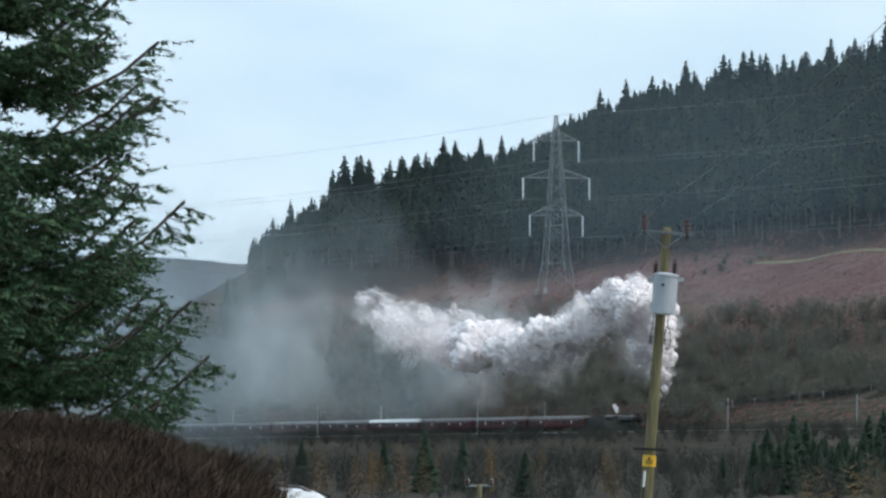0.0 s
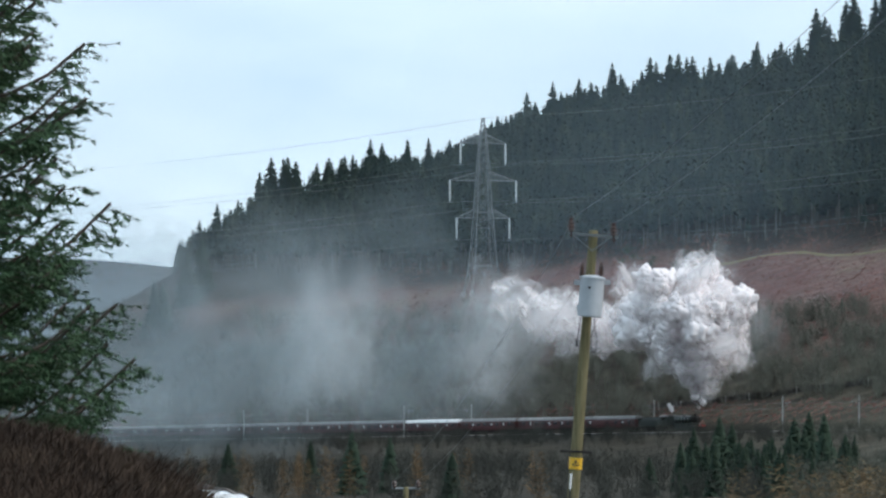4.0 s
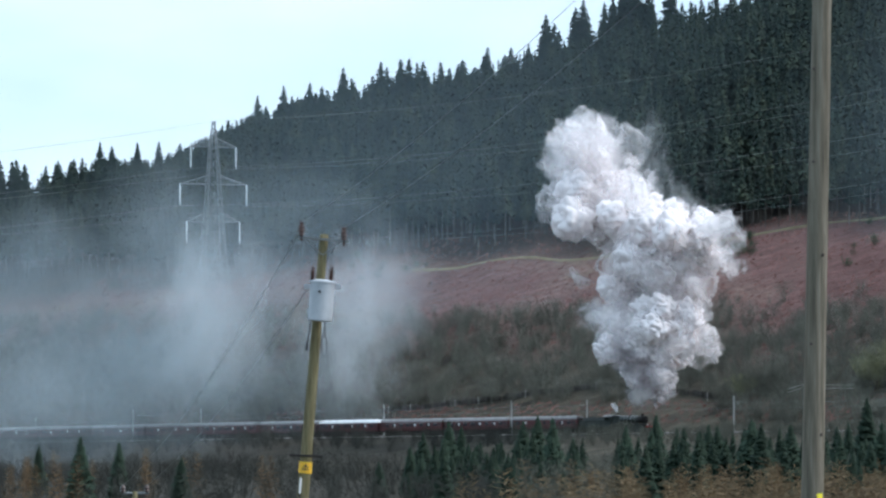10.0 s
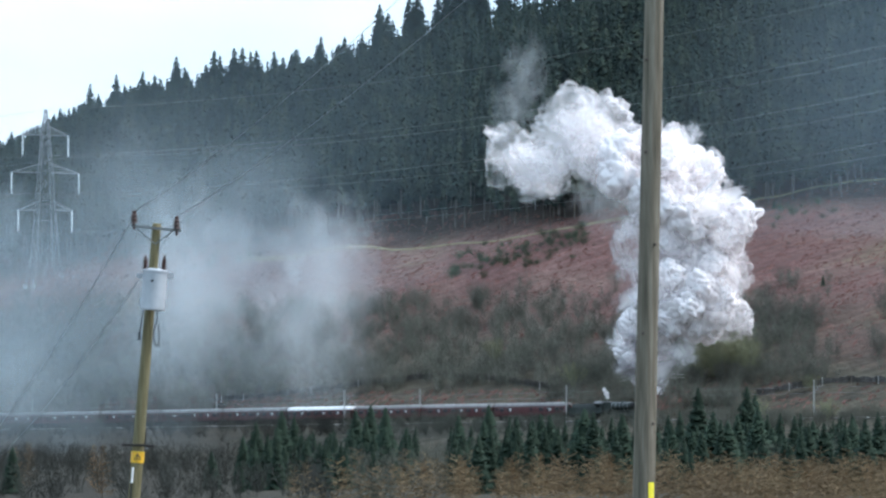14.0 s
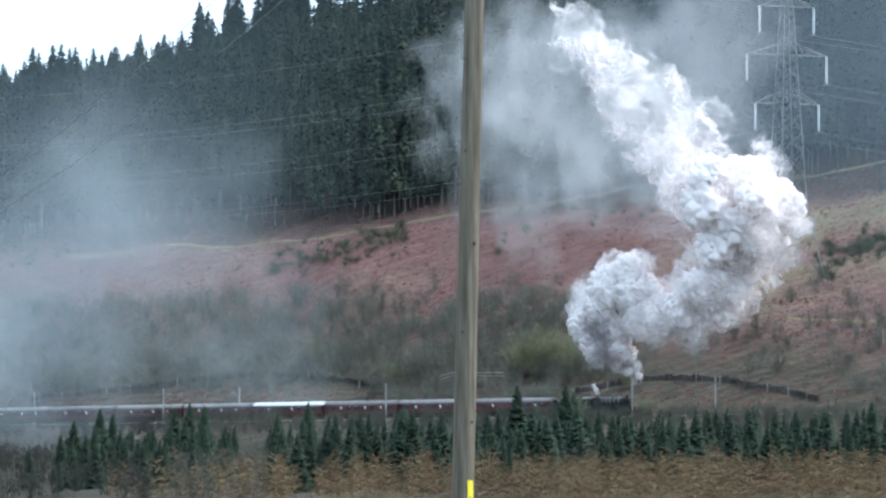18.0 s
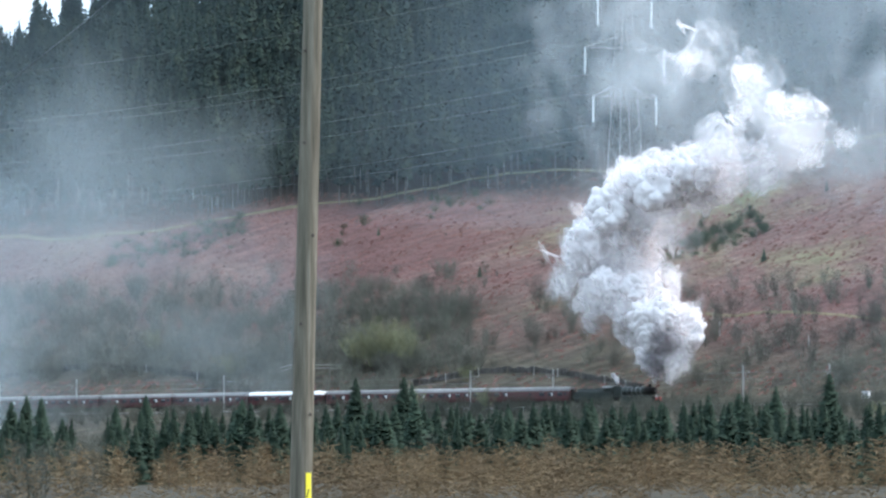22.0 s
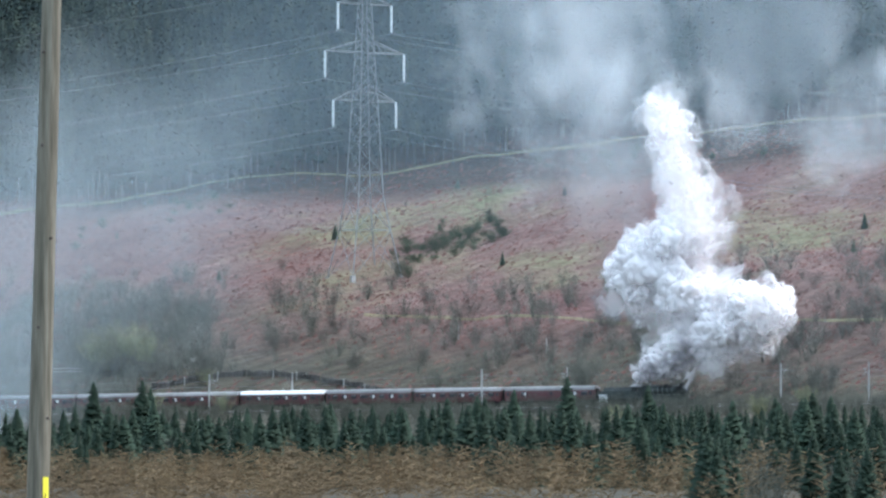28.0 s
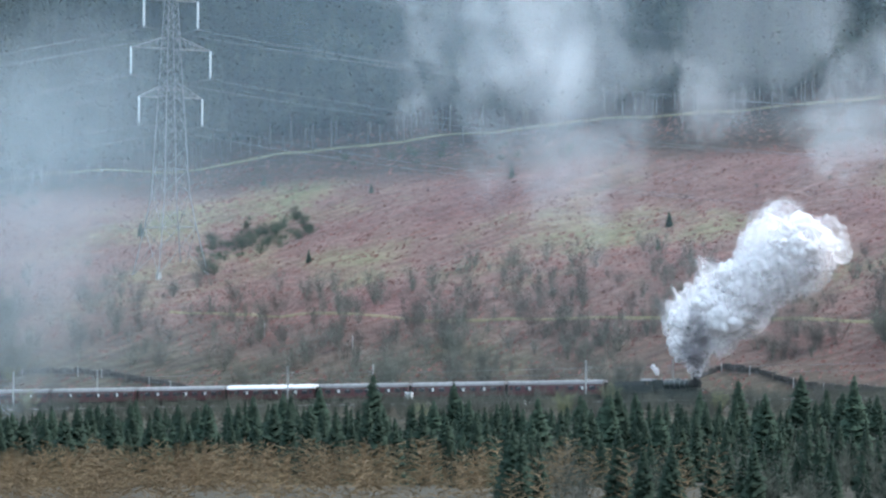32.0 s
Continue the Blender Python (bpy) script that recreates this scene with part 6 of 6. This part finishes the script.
def build_lineside():
    cabinet(585 * math.tan(radians(21.99 - 48)), -8.5, (1.4, 0.9, 2.6), "pale grey relay cabinet beside the track")
    for a, s in ((8.75, 1.1), (13.35, 0.7), (15.15, 0.7), (23.9, 0.8), (16.2, 0.6)):
        cabinet(585 * math.tan(radians(a - 48)), -7.8, (0.6, 0.5, s), "small white lineside box beside the track")
    # handrail of a small bridge
    t = empty("bridge_handrail", None, "pale tubular handrail over a culvert above the line", "handrail")
    us = [585 * math.tan(radians(a - 48)) for a in (11.08, 11.3, 11.6, 11.9, 12.2)]
    pts = []
    for k, u in enumerate(us):
        g = place_uw(u, 13)
        g.z = 640 * math.tan(radians(-0.14))if k == 0 else (D0 + 13) / math.cos(radians((11.3, 11.3, 11.6, 11.9, 12.2)[k]) - A0) * math.tan(radians(-0.05))
        pts.append(g)
    for h in (0, -0.7):
        bm = bmesh.new()
        tube(bm, [p + Vector((0, 0, h)) for p in pts], 0.06, 6)
        part("rail", bm, CONCRETE, t)
    for p in pts:
        bm = bmesh.new()
        g = ground_at(p)
        rod(bm, (p.x, p.y, min(g.z, p.z - 1.0) - 0.2), p, 0.04, None, 6)
        part("post", bm, POLE_WOOD, t)
    # pale posts by the forest track
    for a, el in ((10.25, 2.75), (7.9, 3.0), (19.2, 0.45), (20.7, 0.2)):
        g = along_ray(a, el)
        if not g:
            continue
        t = empty("marker_post", Matrix.Translation(g), "pale wooden marker post on the hillside", "post")
        bm = bmesh.new()
        rod(bm, (0, 0, -0.3), (0, 0, 2.9), 0.14, 0.12, 8)
        part("post", bm, CONCRETE, t)
        bm = bmesh.new()
        rod(bm, (0, 0, 2.9), (0, 0, 3.0), 0.16, 0.1, 8)
        part("cap", bm, GALV, t)


build_lineside()


# ---- close by: the big spruce, the heather bank and the parked car ----
def needle_twigs(starts, ends, rnd, per_m, length, width):
    """Needles as slim triangles all round straight twigs."""
    L = np.linalg.norm(ends - starts, axis=1)
    n = np.maximum(4, (L * per_m).astype(int))
    i = np.repeat(np.arange(len(L)), n)
    q = rnd.rand(len(i))[:, None]
    axis = ((ends - starts) / L[:, None])[i]
    p = starts[i] + (ends - starts)[i] * q
    d = rnd.normal(0, 1, (len(i), 3))
    d -= axis * (d * axis).sum(1, keepdims=True)
    d /= np.linalg.norm(d, axis=1, keepdims=True)
    tip = p + (d * 0.8 + axis * 0.65) * length * rnd.uniform(0.7, 1.2, (len(i), 1))
    side = np.cross(d, axis) * width
    return np.stack([p - side, p + side, tip], 1)


def build_big_spruce():
    rnd = np.random.RandomState(14)
    base = ground_at(polar(-8.6, 33.0))
    t = empty("big_spruce", Matrix.Translation(base), "large spruce with long drooping green boughs beside the heather bank", "tree")
    bm = bmesh.new()
    rod(bm, (0, 0, -0.4), (0, 0, 13.0), 0.24, 0.03, 12)
    part("trunk", bm, BARK, t)
    z = 0.7
    while z < 8.2:
        for k in range(7):
            ang = radians(rnd.uniform(-100, 100)) if k < 6 else radians(rnd.uniform(95, 265))
            L = (3.0 - 0.16 * z) * rnd.uniform(0.75, 1.08)
            c, s = math.cos(ang), math.sin(ang)
            rise0 = rnd.uniform(-0.18, 0.1)

            def on(q):
                return np.array([c * L * q, s * L * q, z + L * (rise0 * q - 0.30 * q * (1 - q) * 2 + 0.16 * q ** 3)])
            wood, st, en = [], [], []
            path = [Vector(on(q)) for q in np.linspace(0, 1, 7)]
            for a, b in zip(path[2:], path[3:]):
                st.append(np.array(a)), en.append(np.array(b))
            m = int(34 * L / 2.4)
            for j in range(m):
                q = 0.22 + 0.78 * (j + rnd.rand()) / m
                p = on(q)
                side = 1 if j % 2 else -1
                ln = 0.72 * (1.1 - q) ** 0.6 * L / 2.4 * rnd.uniform(0.7, 1.2)
                turn = ang + side * radians(rnd.uniform(38, 62))
                e = p + np.array([math.cos(turn), math.sin(turn), rnd.uniform(-0.45, 0.1)]) * ln
                st.append(p), en.append(e)
                wood.append((Vector(p), Vector(e)))
                for i in range(int(5 * ln / 0.4) + 1):
                    q2 = rnd.uniform(0.2, 1.0)
                    p2 = p + (e - p) * q2
                    turn2 = turn + (1 if i % 2 else -1) * radians(rnd.uniform(30, 60))
                    e2 = p2 + np.array([math.cos(turn2), math.sin(turn2), rnd.uniform(-0.5, 0.25)]) * rnd.uniform(0.12, 0.26)
                    st.append(p2), en.append(e2)
            bm = bmesh.new()
            tube(bm, path, 0.016, 4)
            for a, b in wood:
                rod(bm, a, b, 0.006, 0.003, 3, False)
            bough = part("bough", bm, BARK, t)
            tri = needle_twigs(np.array(st), np.array(en), rnd, 85 if c > -0.2 else 20, 0.055, 0.009)
            v = tri.reshape(-1, 3)
            nd = new("needles", fast_mesh("needles", v, np.arange(len(v)).reshape(-1, 3), NEAR_NEEDLE))
            nd.parent = bough
            nd["kind"] = "stuff"
        z += rnd.uniform(0.27, 0.42)


build_big_spruce()


def build_heather():
    rnd = np.random.RandomState(8)
    n = 52000
    az = np.radians(rnd.uniform(-13, 0.5, n))
    r = rnd.uniform(15, 33, n)
    x, y = r * np.sin(az), r * np.cos(az)
    z = land(x, y)
    p = np.stack([x, y, z - 0.03], 1)
    tri = []
    for k in range(4):
        h = 0.11 + 0.14 * rnd.rand(n) * (0.6 + 0.8 * (fbm(x * 1.3, y * 1.3, 4) > 0.1))
        a = rnd.uniform(0, 6.283, n)
        lean = rnd.normal(0, 0.6, (n, 2)) * h[:, None]
        side = np.stack([np.cos(a), np.sin(a), 0 * a], 1) * rnd.uniform(0.005, 0.014, (n, 1))
        o = np.concatenate([rnd.normal(0, 0.05, (n, 2)), np.zeros((n, 1))], 1)
        tri.append(np.stack([p + o - side, p + o + side, p + o + np.concatenate([lean, h[:, None]], 1)], 1))
    v = np.concatenate(tri).reshape(-1, 3)
    tagged(new("heather", fast_mesh("heather", v, np.arange(len(v)).reshape(-1, 3), HEATHER)), "dry brown heather covering a bank", "heather", kind="stuff")


build_heather()


def build_car():
    d = 32.0
    g = ground_at(polar(-2.95, d))
    g.z = d * math.tan(radians(-1.845)) - 1.56
    t = empty("parked_car", Matrix.Translation(g) @ Matrix.Rotation(radians(12), 4, "Z"), "white parked car half hidden behind the heather bank", "car")
    prof = [(-2.05, 0.3), (-2.1, 0.75), (-2.0, 0.95), (-1.8, 1.3), (-1.35, 1.5), (-0.4, 1.56), (0.35, 1.5), (0.85, 1.2), (1.2, 0.98), (1.95, 0.86), (2.1, 0.62), (2.08, 0.3)]
    bm = bmesh.new()
    rows_ = []
    for y, k in ((-0.84, 0.9), (-0.78, 1.0), (0, 1.015), (0.78, 1.0), (0.84, 0.9)):
        rows_.append([bm.verts.new((x, y * (1 if z < 1.0 else 0.84), 0.3 + (z - 0.3) * (k if z > 0.9 else 1))) for x, z in prof])
    for a, b in zip(rows_, rows_[1:]):
        for i in range(len(prof)):
            j = (i + 1) % len(prof)
            bm.faces.new((a[i], a[j], b[j], b[i]))
    bm.faces.new(rows_[0][::-1]), bm.faces.new(rows_[-1])
    part("body", bm, CAR_WHITE, t)
    bm = bmesh.new()
    q = [(0.40, 1.485), (0.84, 1.20)]
    vs = [bm.verts.new((q[0][0] + 0.02, y, q[0][1] + 0.015)) for y in (-0.6, 0.6)] + [bm.verts.new((q[1][0] + 0.02, y, q[1][1] + 0.015)) for y in (0.62, -0.62)]
    bm.faces.new(vs)
    part("windscreen", bm, WINDOW, t)
    for s in (-1, 1):
        bm = bmesh.new()
        vs = [bm.verts.new((x, s * y, z)) for x, y, z in ((-1.7, 0.8, 1.0), (-1.45, 0.68, 1.38), (0.25, 0.68, 1.4), (0.75, 0.79, 1.02))]
        bm.faces.new(vs)
        part("side_window", bm, WINDOW, t)
        bm = bmesh.new()
        tube(bm, [Vector((x, s * 0.6, z)) for x, z in ((-1.3, 1.5), (-1.2, 1.57), (-0.3, 1.6), (0.2, 1.55), (0.3, 1.5))], 0.018, 6)
        part("roof_rail", bm, BLACK, t)
        for x in (-1.3, 1.3):
            bm = bmesh.new()
            lathe(bm, (x, s * 0.72, 0.32), [(0.2, -0.1), (0.32, -0.1), (0.32, 0.1), (0.2, 0.1)], 20, Matrix.Rotation(radians(90), 3, "X"))
            part("wheel", bm, BLACK, t)
        bm = bmesh.new()
        box(bm, (2.0, s * 0.6, 0.72), (0.1, 0.34, 0.14), None, 0.03)
        part("headlight", bm, GLASS_DISC, t)


build_car()

PLUME = [(t, [tuple(float(v) for v in p.split(",")) for p in text.split(";")]) for t, text in PLUME]

steam = empty("steam_plume", None, "billowing white steam plume rising from the locomotive's chimney", "steam plume")
WIND = math.atan2(ALONG.y, ALONG.x)
PUFFS = []       # (object, place along the column 0..11, sideways, upwards, in depth, tilt)


def build_plume():
    rnd = random.Random(11)
    mean = np.mean([[p[2] for p in pts] for _, pts in PLUME], axis=0)
    for name, meshes, count, top, size, reach in (("billow", CORE_MESHES, 90, 8.2, (0.52, 0.86), 0.4), ("billow", VEIL_MESHES, 115, 11.0, (0.5, 0.95), 0.66),
                                                  ("wisp", EDGE_MESHES, 90, 11.0, (0.5, 0.9), 1.0)):
        for i in range(count):
            s = top * ((i + rnd.random()) / count) ** 0.95
            r = float(np.interp(s, range(12), mean)) * rnd.uniform(*size) * (0.8 if s < 1.2 else 1.25 if s > 7.5 and name == "billow" else 1)
            a, q = rnd.uniform(0, 6.283), rnd.random() ** 0.5
            kinds = THIN_MESHES if s > 8.8 and name == "billow" else meshes
            ob = keyed_puff(name, kinds[rnd.randrange(len(kinds))], steam, r)
            PUFFS.append((ob, s, q * math.cos(a) * reach, q * math.sin(a) * reach, rnd.uniform(-0.8, 0.8), rnd.uniform(0, 360)))
    for i in range(10):
        s = 0.1 + 2.2 * i / 10
        ob = keyed_puff("sooty_wisp", DARK_MESHES[i % 3], steam, float(np.interp(s, range(12), mean)) * 0.75)
        PUFFS.append((ob, s, rnd.uniform(0.0, 0.6), rnd.uniform(-0.5, 0.2), -1.1, rnd.uniform(0, 360)))


build_plume()

# A jet of white steam blown off at the safety valves.
JET = [(keyed_puff("valve_steam", CORE_MESHES[i], steam, r), x, z) for i, (x, z, r) in enumerate(((-6.4, 4.6, 0.55), (-6.7, 5.3, 0.7), (-7.3, 6.0, 0.6)))]

# Old steam that thins out above and behind the plume: (metres ahead, metres up) at each time.
TOP_WISPS = []


def build_top_wisps():
    """Five small veils rise inside the column and are shed from its top; the rest lie in the smoke behind the engine and are drawn up later."""
    rnd = random.Random(31)
    for i in range(15):
        small = i < 5
        ob = keyed_puff("wisp", WISP_MESHES[rnd.randrange(4)], steam, rnd.uniform(9, 13) if small else rnd.uniform(15, 25), 1.2)
        a, b = rnd.random(), rnd.random()
        if small:
            rows_ = [(0, -10 - 40 * a, 18 + 8 * b), (6, -8 + 8 * a, 26 + 16 * b), (9, -10 + 10 * a, 34 + 22 * b), (13, -40 + 40 * a, 44 + 32 * b)]
        else:
            rows_ = [(0, -60 - 120 * a, 12 + 14 * b), (6, -80 - 80 * a, 12 + 20 * b), (9, -90 - 80 * a, 14 + 20 * b), (13, -100 - 60 * a, 14 + 26 * b), (14.5, -100 - 50 * a, 16 + 28 * b)]
        rows_ += [(16.5, -60 + 44 * a, 42 + 34 * b), (19, -52 + 64 * a, 44 + 40 * b), (23, -25 + 90 * a, 42 + 44 * b), (27, -45 + 100 * a, 44 + 38 * b), (32, -62 + 115 * a, 44 + 38 * b)]
        TOP_WISPS.append((ob, rows_, rnd.uniform(12, 28), rnd.uniform(0, 360)))


build_top_wisps()

# Smoke that the engine has left behind: it rides in the plume until it is let go, then hangs in the valley and drifts.
haze = empty("smoke_bank", None, "thin blue-grey smoke hanging along the valley behind the train", "smoke")
HAZE = []        # (object, moment of release, ahead, height, across, turn)


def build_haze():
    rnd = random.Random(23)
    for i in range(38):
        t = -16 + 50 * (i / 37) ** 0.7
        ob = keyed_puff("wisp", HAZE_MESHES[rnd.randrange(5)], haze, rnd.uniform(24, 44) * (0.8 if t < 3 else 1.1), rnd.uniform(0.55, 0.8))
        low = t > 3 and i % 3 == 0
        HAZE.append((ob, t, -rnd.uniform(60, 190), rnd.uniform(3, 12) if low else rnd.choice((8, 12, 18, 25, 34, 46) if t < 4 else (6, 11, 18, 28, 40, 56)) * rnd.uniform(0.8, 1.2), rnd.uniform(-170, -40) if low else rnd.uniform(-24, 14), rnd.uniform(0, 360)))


build_haze()
LINGER = []      # smoke that the following wind carries along well behind the engine


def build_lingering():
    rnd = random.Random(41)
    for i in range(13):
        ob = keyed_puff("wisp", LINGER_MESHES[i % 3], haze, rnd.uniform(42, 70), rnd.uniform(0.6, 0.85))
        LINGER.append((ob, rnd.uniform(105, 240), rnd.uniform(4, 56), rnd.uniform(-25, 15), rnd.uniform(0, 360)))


build_lingering()


def build_haze_sheets():
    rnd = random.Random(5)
    t = empty("valley_haze", None, "thin blue sheets standing in for haze before the wooded hill", "haze", kind="stuff")
    # see-through blue sheets, added to veil the hill as hazy air would
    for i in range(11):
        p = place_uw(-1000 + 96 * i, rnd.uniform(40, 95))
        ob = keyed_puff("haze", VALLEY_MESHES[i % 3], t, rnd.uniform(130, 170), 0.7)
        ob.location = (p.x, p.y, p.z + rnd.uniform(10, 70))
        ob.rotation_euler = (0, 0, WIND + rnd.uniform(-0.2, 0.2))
    # three more, added to lighten the plantation farther up the valley
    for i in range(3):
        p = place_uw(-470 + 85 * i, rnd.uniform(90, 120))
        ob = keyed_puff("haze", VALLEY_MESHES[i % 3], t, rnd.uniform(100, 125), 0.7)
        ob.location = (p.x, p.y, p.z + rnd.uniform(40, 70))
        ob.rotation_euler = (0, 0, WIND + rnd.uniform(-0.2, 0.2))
    # sheets that pale the far ridge, in place of the air's depth
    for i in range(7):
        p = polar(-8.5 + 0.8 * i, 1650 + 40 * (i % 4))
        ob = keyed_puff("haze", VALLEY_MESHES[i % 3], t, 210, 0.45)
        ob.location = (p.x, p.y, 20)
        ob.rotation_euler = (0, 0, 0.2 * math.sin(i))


build_haze_sheets()


def veil(tilt, t):
    """A veil of smoke turns slowly to and fro about the line of the wind."""
    return Matrix.Rotation(WIND + 0.2 * math.sin(tilt + 0.1 * t), 4, "Z") @ Matrix.Rotation(0.5 * math.sin(tilt * 2 + 0.05 * t), 4, "Y")


def motions():
    times = [0, 4, 8, 12, 16, 20, 24, 28, 32]
    for ob, back in TRAIN:
        walk(ob, [(t, track_pose(rear_u(t) - back)) for t in times])
    for wheel, r in ROLLING:
        at = wheel.matrix_basis.translation.copy()
        n = int(32 / 0.35)
        run = [(32.0 * i / n, (rear_u(32.0 * i / n) - rear_u(0)) / r) for i in range(n + 1)]
        walk(wheel, [(t, Matrix.Translation(at) @ Matrix.Rotation(a, 4, "Y")) for t, a in run])
    walk(steam, [(t, Matrix.Translation(track_pose(rear_u(t) + 16.5).translation)) for t in times])
    for ob, s, side, high, deep, tilt in PUFFS:
        path = []
        for t, pts in PLUME:
            p = [float(np.interp(s, range(12), [q[k] for q in pts])) for k in range(3)]
            v = ALONG * (p[0] + 1.3 * side * p[2]) + ACROSS * (deep * p[2]) + Vector((0, 0, p[1] + 1.1 * high * p[2]))
            path.append((t, Matrix.Translation(v) @ Matrix.Rotation(radians(tilt + 2.0 * t), 4, "Z")))
        walk(ob, path)
    for ob, x, z in JET:
        walk(ob, [(t, Matrix.Translation(ALONG * x + Vector((0, 0, z + 0.15 * math.sin(t * 2 + x)))) @ Matrix.Rotation(0.4 * t, 4, "Y")) for t in range(0, 33, 2)])
    for ob, spots, deep, tilt in TOP_WISPS:
        walk(ob, [(t, Matrix.Translation(ALONG * a + ACROSS * deep + Vector((0, 0, h))) @ veil(tilt, t)) for t, a, h in spots])
    for ob, lag, up, across, tilt in LINGER:
        path = []
        for t in times:
            p = track_pose(rear_u(t) - lag + 12 * math.sin(t / 9 + tilt), across).translation
            path.append((t, Matrix.Translation((p.x, p.y, p.z + up * (0.5 + 0.5 * min(1.0, t / 16)))) @ veil(tilt, t)))
        walk(ob, path)
    for ob, t0, du, up, across, tilt in HAZE:
        path = []
        for t in times:
            held = min(t, t0) if t0 > 0 else t0
            u = (rear_u(held) if held > 0 else -596 + 9 * held) + 1.0 * max(0.0, t - t0)
            h = up * (0.75 + 0.25 * min(1.0, max(0.0, t - t0 + 8) / 12)) + 0.12 * max(0.0, t - t0)
            p = track_pose(u + du, across).translation
            path.append((t, Matrix.Translation((p.x, p.y, p.z + h)) @ veil(tilt, t)))
        walk(ob, path)


motions()
